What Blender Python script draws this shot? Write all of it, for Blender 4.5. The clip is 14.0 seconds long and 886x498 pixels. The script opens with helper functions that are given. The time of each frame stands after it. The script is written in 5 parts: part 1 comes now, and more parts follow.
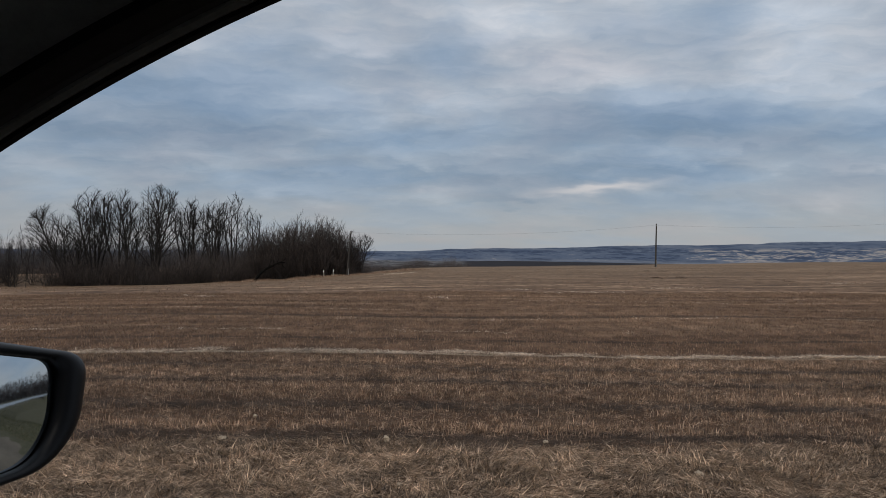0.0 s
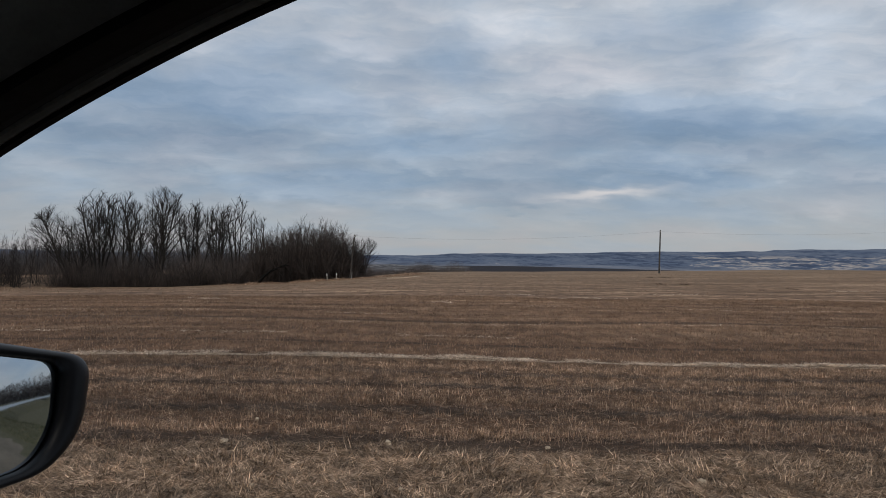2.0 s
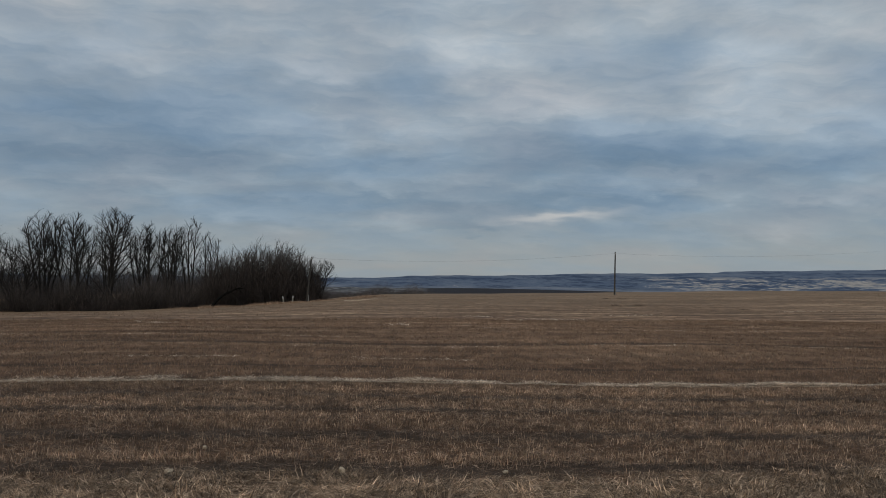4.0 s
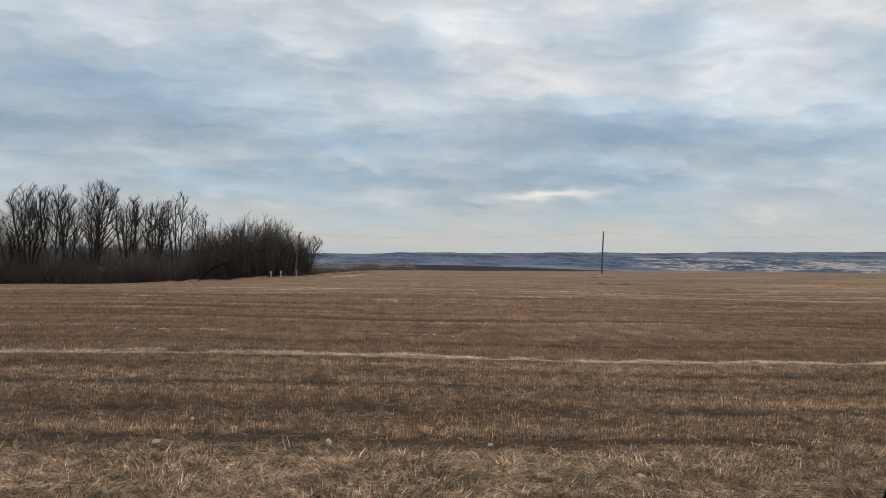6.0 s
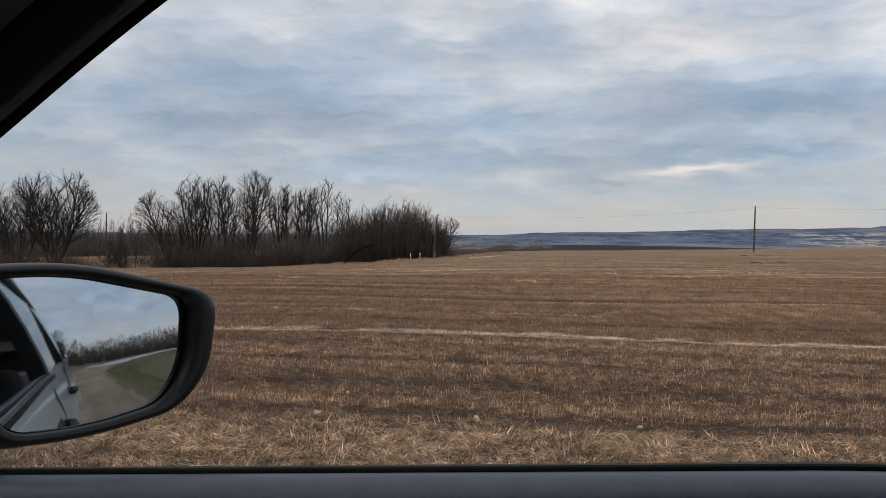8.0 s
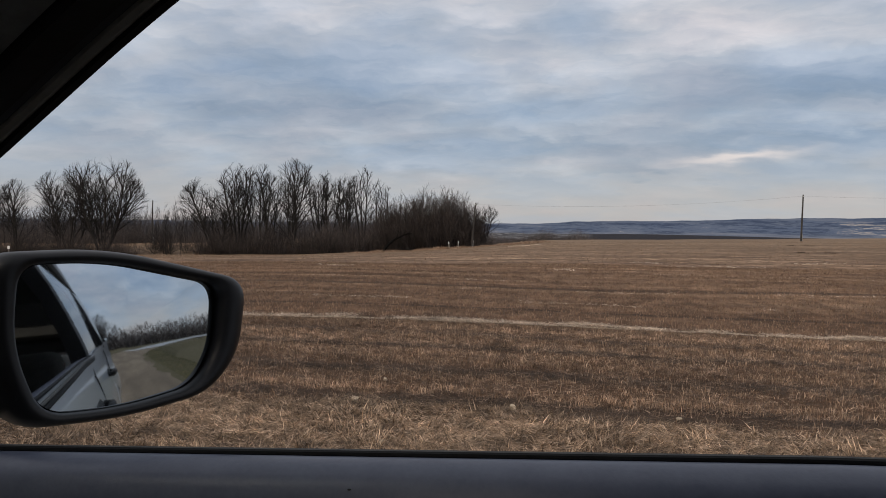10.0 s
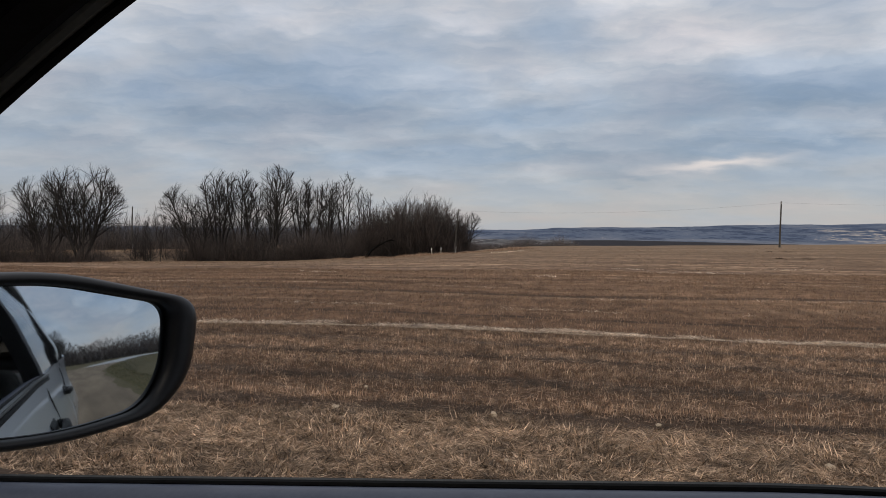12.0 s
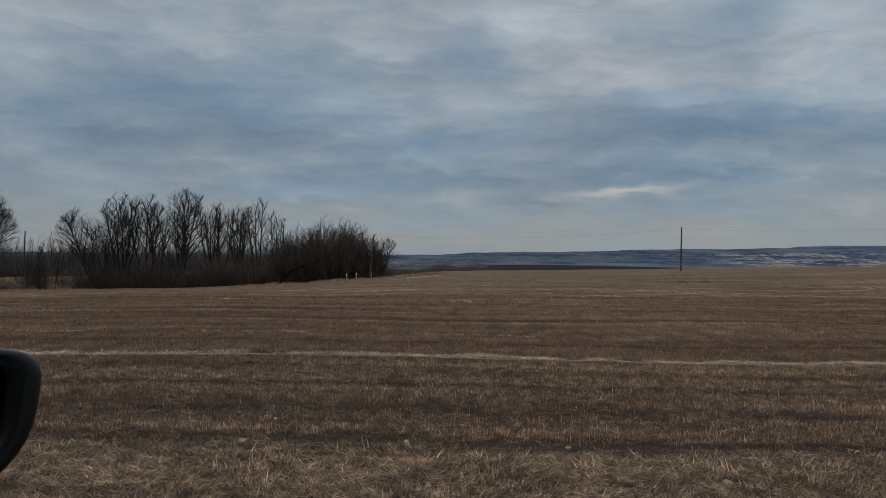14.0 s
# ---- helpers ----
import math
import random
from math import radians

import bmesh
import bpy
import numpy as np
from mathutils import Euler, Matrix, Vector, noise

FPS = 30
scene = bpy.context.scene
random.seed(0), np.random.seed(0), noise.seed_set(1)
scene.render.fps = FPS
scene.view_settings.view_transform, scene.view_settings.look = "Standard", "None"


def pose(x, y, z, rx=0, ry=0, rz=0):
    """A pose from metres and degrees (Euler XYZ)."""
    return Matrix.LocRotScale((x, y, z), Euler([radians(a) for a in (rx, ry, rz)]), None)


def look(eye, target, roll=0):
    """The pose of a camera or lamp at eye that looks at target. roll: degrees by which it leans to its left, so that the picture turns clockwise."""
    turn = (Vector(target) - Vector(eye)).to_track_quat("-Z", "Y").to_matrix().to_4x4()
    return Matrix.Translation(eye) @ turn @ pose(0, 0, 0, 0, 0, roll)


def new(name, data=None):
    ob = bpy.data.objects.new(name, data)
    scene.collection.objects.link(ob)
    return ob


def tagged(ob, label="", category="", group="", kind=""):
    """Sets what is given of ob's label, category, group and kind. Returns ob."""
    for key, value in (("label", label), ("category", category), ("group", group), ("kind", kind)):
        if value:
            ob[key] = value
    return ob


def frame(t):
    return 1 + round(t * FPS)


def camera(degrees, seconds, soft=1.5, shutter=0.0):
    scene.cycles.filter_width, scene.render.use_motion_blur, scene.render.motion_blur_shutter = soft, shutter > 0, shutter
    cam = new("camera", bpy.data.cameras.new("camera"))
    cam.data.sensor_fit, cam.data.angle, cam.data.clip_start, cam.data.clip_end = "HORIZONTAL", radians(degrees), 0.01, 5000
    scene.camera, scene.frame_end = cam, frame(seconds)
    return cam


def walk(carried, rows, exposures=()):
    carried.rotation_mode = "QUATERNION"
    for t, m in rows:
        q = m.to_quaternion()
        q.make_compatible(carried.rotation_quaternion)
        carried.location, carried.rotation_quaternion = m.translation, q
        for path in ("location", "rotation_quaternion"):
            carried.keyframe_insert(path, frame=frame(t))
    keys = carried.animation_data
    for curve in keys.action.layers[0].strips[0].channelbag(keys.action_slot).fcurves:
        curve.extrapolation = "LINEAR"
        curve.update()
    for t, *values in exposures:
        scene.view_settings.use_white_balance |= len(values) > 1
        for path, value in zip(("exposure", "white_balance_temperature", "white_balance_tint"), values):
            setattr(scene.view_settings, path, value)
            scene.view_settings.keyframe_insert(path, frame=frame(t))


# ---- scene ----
cam = camera(65.5, 14.0, soft=0.9)
PATH = [
    (0, (0.027, -0.96, 2.3055), (0.026, 1.04, 2.3315), 0.4),
    (0.5, (0.025, -0.958, 2.306), (0.016, 1.042, 2.340), 0.6),
    (1, (0.019, -0.959, 2.301), (0.007, 1.041, 2.333), 0.9),
    (1.5, (0.027, -0.957, 2.3025), (0.017, 1.043, 2.3335), 0.9),
    (2, (0.025, -0.957, 2.306), (0.014, 1.043, 2.345), 0.9),
    (2.5, (0.036, -0.963, 2.306), (0.033, 1.036, 2.367), 0.7),
    (3, (0.042, -0.942, 2.301), (0.076, 1.056, 2.400), 0.7),
    (3.5, (0.053, -0.824, 2.295), (0.14, 1.171, 2.407), 0.4),
    (6, (0.06, -0.86, 2.27), (0.203, 1.134, 2.309), 1.4),
    (6.5, (0.058, -0.862, 2.273), (0.169, 1.135, 2.31), 1.0),
    (7, (0.027, -0.862, 2.277), (0.048, 1.138, 2.306), 0.3),
    (7.5, (-0.022, -0.873, 2.27), (-0.156, 1.123, 2.275), 0.2),
    (8, (-0.037, -0.889, 2.255), (-0.285, 1.095, 2.232), 0.5),
    (8.5, (-0.037, -0.892, 2.253), (-0.354, 1.082, 2.204), 0.8),
    (8.7, (-0.038, -0.89, 2.252), (-0.38, 1.08, 2.193), 0.9),
    (11, (-0.008, -0.893, 2.259), (-0.367, 1.074, 2.204), 0.7),
    (11.5, (-0.007, -0.888, 2.26), (-0.352, 1.082, 2.21), 0.6),
    (12, (0.005, -0.883, 2.269), (-0.304, 1.093, 2.23), 0.7),
    (12.5, (0.038, -0.878, 2.289), (-0.192, 1.109, 2.278), 0.5),
    (13, (0.049, -0.872, 2.292), (-0.116, 1.122, 2.299), 0.5),
    (13.5, (0.048, -0.871, 2.29), (-0.06, 1.126, 2.313), 0.5),
    (14, (0.047, -0.866, 2.292), (-0.02, 1.132, 2.328), 0.5),
]
EXPOSURES = [(0.0, -0.23, 6500, 9), (0.4, -0.15, 6500, 9), (2.0, -0.14, 6500, 9), (2.5, -0.22, 6480, 8), (3.0, -0.34, 6450, 6), (3.5, -0.56, 6350, 4), (3.8, -0.54, 6350, 4), (5.6, 0.24, 7000, 7),
             (7.5, 0.26, 7050, 9), (8.0, 0.22, 7050, 11), (8.5, 0.07, 7000, 12), (11.0, 0.07, 6980, 13), (12.0, 0.04, 6950, 12), (12.4, -0.34, 6600, 8), (12.8, -0.59, 6420, 4), (14.0, -0.60, 6420, 4)]
walk(cam, [(t, look(eye, target, roll)) for t, eye, target, roll in PATH], EXPOSURES)


# ---------------------------------------------------------------- light
SUN_AZ, SUN_EL = 205.0, 32.0          # degrees; the sun is behind the clouds, over the road side


def make_world():
    w = bpy.data.worlds.new("overcast_sky")
    scene.world = w
    w.use_nodes = True
    nt = w.node_tree
    nt.nodes.clear()
    N, L = nt.nodes.new, nt.links.new

    def math_node(op, a, b=None, c=None):
        n = N("ShaderNodeMath")
        n.operation = op
        for i, v in enumerate((a, b, c)):
            if v is None:
                continue
            if isinstance(v, (int, float)):
                n.inputs[i].default_value = v
            else:
                L(v, n.inputs[i])
        return n.outputs[0]

    def mix(f, a, b, kind="MIX"):
        n = N("ShaderNodeMix")
        n.data_type, n.blend_type = "RGBA", kind
        for sock, v in ((n.inputs[0], f), (n.inputs[6], a), (n.inputs[7], b)):
            if isinstance(v, (int, float)):
                sock.default_value = v
            elif isinstance(v, tuple):
                sock.default_value = (*v, 1)
            else:
                L(v, sock)
        return n.outputs[2]

    def ramp(f, *stops):
        n = N("ShaderNodeValToRGB")
        e = n.color_ramp.elements
        while len(e) < len(stops):
            e.new(0.5)
        for el, (p, col) in zip(e, stops):
            el.position, el.color = p, (*col, 1)
        L(f, n.inputs[0])
        return n.outputs[0]

    tc = N("ShaderNodeTexCoord").outputs["Generated"]
    sep = N("ShaderNodeSeparateXYZ")
    L(tc, sep.inputs[0])
    x, y, z = sep.outputs
    h = math_node("MAXIMUM", z, 0.0)
    den = math_node("ADD", h, 0.26)
    u, v = math_node("DIVIDE", x, den), math_node("DIVIDE", y, den)

    def cloud_noise(su, sv, ou, scale, detail, rough, dist):
        c = N("ShaderNodeCombineXYZ")
        L(math_node("MULTIPLY_ADD", u, su, ou), c.inputs[0])
        L(math_node("MULTIPLY", v, sv), c.inputs[1])
        n = N("ShaderNodeTexNoise")
        n.inputs["Scale"].default_value, n.inputs["Detail"].default_value = scale, detail
        n.inputs["Roughness"].default_value, n.inputs["Distortion"].default_value = rough, dist
        L(c.outputs[0], n.inputs["Vector"])
        return n.outputs[0]

    big = cloud_noise(0.80, 1.0, 3.7, 1.3, 2.0, 0.45, 0.10)
    fine = cloud_noise(0.85, 1.0, 9.1, 3.6, 5.0, 0.48, 0.10)
    small = cloud_noise(0.75, 1.0, 31.4, 9.0, 4.0, 0.50, 0.10)
    blush = cloud_noise(0.70, 1.0, 21.3, 2.4, 4.0, 0.50, 0.10)
    veil = math_node("ADD", math_node("ADD", math_node("MULTIPLY", big, 0.36), math_node("MULTIPLY", fine, 0.44)), math_node("MULTIPLY", small, 0.20))
    # the layer's own shade by height: pale at the horizon, heavy above it, thin overhead
    layer = ramp(h, (0.0, (0.446, 0.455, 0.482)), (0.055, (0.418, 0.448, 0.496)), (0.105, (0.350, 0.415, 0.505)), (0.155, (0.325, 0.395, 0.490)),
                 (0.22, (0.415, 0.475, 0.560)), (0.32, (0.52, 0.560, 0.620)), (0.6, (0.58, 0.605, 0.645)))
    depth = N("ShaderNodeMapRange")
    depth.inputs[1].default_value, depth.inputs[2].default_value = 0.035, 0.13
    L(h, depth.inputs[0])
    lumps = ramp(veil, (0.38, (0.78, 0.84, 0.90)), (0.46, (0.91, 0.94, 0.98)), (0.53, (1.05, 1.05, 1.05)), (0.61, (1.24, 1.21, 1.18)))
    cloud = mix(math_node("MULTIPLY_ADD", depth.outputs[0], 0.82, 0.18), layer, mix(1.0, layer, lumps, "MULTIPLY"))
    cloud = mix(1.0, cloud, ramp(blush, (0.40, (0.93, 0.99, 1.05)), (0.52, (1.0, 1.0, 1.0)), (0.64, (1.06, 1.005, 0.985))), "MULTIPLY")
    # the larger lit billows and blue-grey hollows of the layer: bearing, height, half sizes, weight
    az = math_node("ARCTAN2", x, y)
    spot = N("ShaderNodeCombineXYZ")
    L(math_node("ADD", az, math_node("MULTIPLY_ADD", fine, 0.16, -0.08)), spot.inputs[0])
    L(math_node("ADD", z, math_node("MULTIPLY_ADD", small, 0.050, -0.025)), spot.inputs[1])
    lit = ((-0.151, 0.296, 0.062, 0.018, 0.9), (0.114, 0.319, 0.09, 0.0312, 0.9), (0.187, 0.259, 0.07, 0.0197, 0.8), (0.291, 0.236, 0.057, 0.0164, 0.8), (0.37, 0.148, 0.062, 0.0107, 0.8), (0.032, 0.22, 0.062, 0.0098, 0.6), (0.607, 0.205, 0.057, 0.041, 0.8), (0.492, 0.249, 0.074, 0.041, 0.7), (0.451, 0.304, 0.057, 0.0246, 0.6), (-0.433, 0.298, 0.139, 0.0246, 0.7), (-0.095, 0.227, 0.09, 0.0131, 0.5), (0.06, 0.156, 0.07, 0.0074, 0.4), (-0.209, 0.094, 0.07, 0.0131, 0.6), (-0.022, 0.093, 0.066, 0.0082, 0.45), (0.511, 0.075, 0.074, 0.0098, 0.5), (0.575, 0.116, 0.074, 0.0115, 0.3))
    hollow = ((-0.291, 0.176, 0.107, 0.0312, 0.9), (0.231, 0.184, 0.123, 0.0246, 0.9), (-0.005, 0.171, 0.098, 0.0131, 0.7), (0.089, 0.087, 0.049, 0.0107, 0.8), (0.263, 0.116, 0.139, 0.009, 0.7), (-0.452, 0.23, 0.107, 0.0197, 0.6), (0.36, 0.323, 0.066, 0.0213, 0.6), (-0.062, 0.118, 0.09, 0.0115, 0.6), (0.422, 0.183, 0.09, 0.0197, 0.5), (-0.236, 0.247, 0.123, 0.0148, 0.4), (0.576, 0.154, 0.09, 0.0131, 0.5), (-0.482, 0.166, 0.074, 0.0197, 0.6), (-0.03, 0.279, 0.074, 0.018, 0.45))

    def billows(spots):
        total = 0.0
        for ca, cz, ra, rz, weight in spots:
            n = N("ShaderNodeVectorMath")
            n.operation = "MULTIPLY_ADD"
            L(spot.outputs[0], n.inputs[0])
            n.inputs[1].default_value = (1 / ra, 1 / rz, 0)
            n.inputs[2].default_value = (-ca / ra, -cz / rz, 0)
            r = N("ShaderNodeVectorMath")
            r.operation = "LENGTH"
            L(n.outputs[0], r.inputs[0])
            fade = N("ShaderNodeMapRange")
            fade.interpolation_type = "SMOOTHSTEP"
            for k, q in enumerate((1.7, 0.0, 0.0, weight)):
                fade.inputs[k + 1].default_value = q
            L(r.outputs["Value"], fade.inputs[0])
            total = math_node("ADD", fade.outputs[0], total)
        return total

    broken = math_node("MULTIPLY_ADD", small, 1.6, 0.2)
    cloud = mix(math_node("MINIMUM", math_node("MULTIPLY", billows(lit), broken), 1.0), cloud, mix(1.0, cloud, (1.24, 1.20, 1.17), "MULTIPLY"))
    cloud = mix(math_node("MINIMUM", math_node("MULTIPLY", billows(hollow), broken), 1.0), cloud, mix(1.0, cloud, (0.74, 0.82, 0.89), "MULTIPLY"))
    thread = N("ShaderNodeTexNoise")
    thread.inputs["Scale"].default_value, thread.inputs["Detail"].default_value, thread.inputs["Roughness"].default_value = 1.0, 6.0, 0.6
    stretch = N("ShaderNodeVectorMath")
    stretch.operation = "MULTIPLY"
    L(spot.outputs[0], stretch.inputs[0])
    stretch.inputs[1].default_value = (9.0, 46.0, 1.0)
    L(stretch.outputs[0], thread.inputs["Vector"])
    cloud = mix(math_node("MULTIPLY_ADD", depth.outputs[0], 0.8, 0.2), cloud, mix(1.0, cloud, ramp(thread.outputs[0], (0.36, (0.89, 0.92, 0.95)), (0.50, (1.0, 1.0, 1.0)), (0.64, (1.11, 1.08, 1.06))), "MULTIPLY"))
    # the one bright rift low in the clouds
    rift_u = math_node("DIVIDE", math_node("SUBTRACT", az, 0.222), 0.070)
    rift_v = math_node("DIVIDE", math_node("SUBTRACT", math_node("ADD", math_node("SUBTRACT", z, math_node("MULTIPLY", math_node("SUBTRACT", az, 0.222), 0.075)), math_node("MULTIPLY", small, 0.020)), 0.1105), 0.0062)
    r2 = math_node("ADD", math_node("MULTIPLY", rift_u, rift_u), math_node("MULTIPLY", rift_v, rift_v))
    rift = math_node("MULTIPLY", math_node("POWER", 2.718, math_node("MULTIPLY", r2, -1.0)), 0.80)
    cloud = mix(rift, cloud, (0.80, 0.74, 0.73))

    sky = N("ShaderNodeTexSky")
    sky.sky_type, sky.sun_disc = "NISHITA", False
    sky.sun_elevation, sky.sun_rotation = radians(SUN_EL), radians(SUN_AZ)
    clear = mix(1.0, sky.outputs[0], (0.10, 0.10, 0.10), "MULTIPLY")
    both = mix(0.90, clear, cloud)
    bg = N("ShaderNodeBackground")
    bg.inputs[1].default_value = 1.0
    L(both, bg.inputs[0])
    out = N("ShaderNodeOutputWorld")
    L(bg.outputs[0], out.inputs[0])


make_world()
sun_data = bpy.data.lights.new("sun", "SUN")
sun_data.energy, sun_data.angle, sun_data.color = 1.3, radians(40), (1.0, 0.88, 0.74)
sun = new("sun", sun_data)
sa, se = radians(SUN_AZ), radians(SUN_EL)
sun.matrix_world = look((math.sin(sa) * math.cos(se) * 50, math.cos(sa) * math.cos(se) * 50, math.sin(se) * 50), (0, 0, 0))


# ---------------------------------------------------------------- materials
class Mat:
    """A small builder round one node material."""

    def __init__(self, name, rough=0.9, metal=0.0, spec=0.5):
        self.m = bpy.data.materials.new(name)
        self.m.use_nodes = True
        self.nt = self.m.node_tree
        self.bsdf = self.nt.nodes["Principled BSDF"]
        self.bsdf.inputs["Roughness"].default_value = rough
        self.bsdf.inputs["Metallic"].default_value = metal
        self.bsdf.inputs["Specular IOR Level"].default_value = spec

    def node(self, kind, **values):
        n = self.nt.nodes.new(kind)
        for k, v in values.items():
            n.inputs[k].default_value = v
        return n

    def link(self, a, b):
        self.nt.links.new(a, b)

    def place(self, stretch=(1, 1, 1)):
        g = self.node("ShaderNodeNewGeometry")
        m = self.node("ShaderNodeMapping")
        m.inputs["Scale"].default_value = stretch
        self.link(g.outputs["Position"], m.inputs["Vector"])
        return m.outputs[0]

    def local(self, stretch=(1, 1, 1)):
        g = self.node("ShaderNodeTexCoord")
        m = self.node("ShaderNodeMapping")
        m.inputs["Scale"].default_value = stretch
        self.link(g.outputs["Object"], m.inputs["Vector"])
        return m.outputs[0]

    def noise(self, vec, scale, detail=4.0, rough=0.55):
        n = self.node("ShaderNodeTexNoise", Scale=scale, Detail=detail, Roughness=rough)
        self.link(vec, n.inputs["Vector"])
        return n.outputs[0]

    def ramp(self, f, *stops):
        n = self.node("ShaderNodeValToRGB")
        e = n.color_ramp.elements
        while len(e) < len(stops):
            e.new(0.5)
        for el, (p, c) in zip(e, stops):
            el.position, el.color = p, (*c, 1)
        self.link(f, n.inputs[0])
        return n.outputs[0]

    def mix(self, f, a, b, kind="MIX"):
        n = self.node("ShaderNodeMix")
        n.data_type, n.blend_type = "RGBA", kind
        for s, v in ((n.inputs[0], f), (n.inputs[6], a), (n.inputs[7], b)):
            if isinstance(v, (int, float)):
                s.default_value = v
            elif isinstance(v, tuple):
                s.default_value = (*v, 1)
            else:
                self.link(v, s)
        return n.outputs[2]

    def calc(self, op, a, b=0.0):
        n = self.node("ShaderNodeMath")
        n.operation = op
        for i, v in enumerate((a, b)):
            if isinstance(v, (int, float)):
                n.inputs[i].default_value = v
            else:
                self.link(v, n.inputs[i])
        return n.outputs[0]

    def span(self, f, a, b, c=0.0, d=1.0):
        n = self.node("ShaderNodeMapRange")
        for i, v in enumerate((a, b, c, d)):
            n.inputs[i + 1].default_value = v
        self.link(f, n.inputs[0])
        return n.outputs[0]

    def done(self, colour=None, bump=None, strength=0.3, distance=0.02, rough=None):
        if colour is not None:
            if isinstance(colour, tuple):
                self.bsdf.inputs["Base Color"].default_value = (*colour, 1)
            else:
                self.link(colour, self.bsdf.inputs["Base Color"])
        if bump is not None:
            b = self.node("ShaderNodeBump", Strength=strength, Distance=distance)
            self.link(bump, b.inputs["Height"])
            self.link(b.outputs[0], self.bsdf.inputs["Normal"])
        if rough is not None:
            self.link(rough, self.bsdf.inputs["Roughness"])
        return self.m


def speckled(name, a, b, scale, rough=0.9, metal=0.0, spec=0.5, strength=0.2, distance=0.002, lo=0.35, hi=0.65):
    """Two colours over coarse and fine noise, with a fine relief."""
    k = Mat(name, rough, metal, spec)
    p = k.local()
    n1, n2 = k.noise(p, scale), k.noise(p, scale * 7.3, 3.0)
    f = k.calc("ADD", k.calc("MULTIPLY", n1, 0.65), k.calc("MULTIPLY", n2, 0.35))
    return k.done(k.ramp(f, (lo, a), (hi, b)), n2, strength, distance)


def straw_material(name, *stops, patch=(0.55, 1.40), tuft=(0.62, 1.38)):
    """Stalks: each one its own shade, and patches of a metre or so."""
    k = Mat(name, 0.75, 0.0, 0.3)
    g = k.node("ShaderNodeNewGeometry")
    c = k.ramp(g.outputs["Random Per Island"], *stops)
    n = k.mix(0.36, k.noise(k.place((0.09, 0.62, 0.2)), 0.9, 5.0, 0.6), k.noise(k.place((0.9, 0.45, 0.2)), 1.3, 6.0, 0.65))
    s = k.calc("MULTIPLY", k.span(n, 0.36, 0.64, *patch), k.span(k.noise(k.place((0.55, 0.9, 0.3)), 6.0, 3.0, 0.6), 0.36, 0.64, *tuft))
    comb = k.node("ShaderNodeCombineColor")
    for i in range(3):
        k.link(s, comb.inputs[i])
    return k.done(k.mix(1.0, k.mix(1.0, c, comb.outputs[0], "MULTIPLY"), (0.98, 1.0, 1.035), "MULTIPLY"))


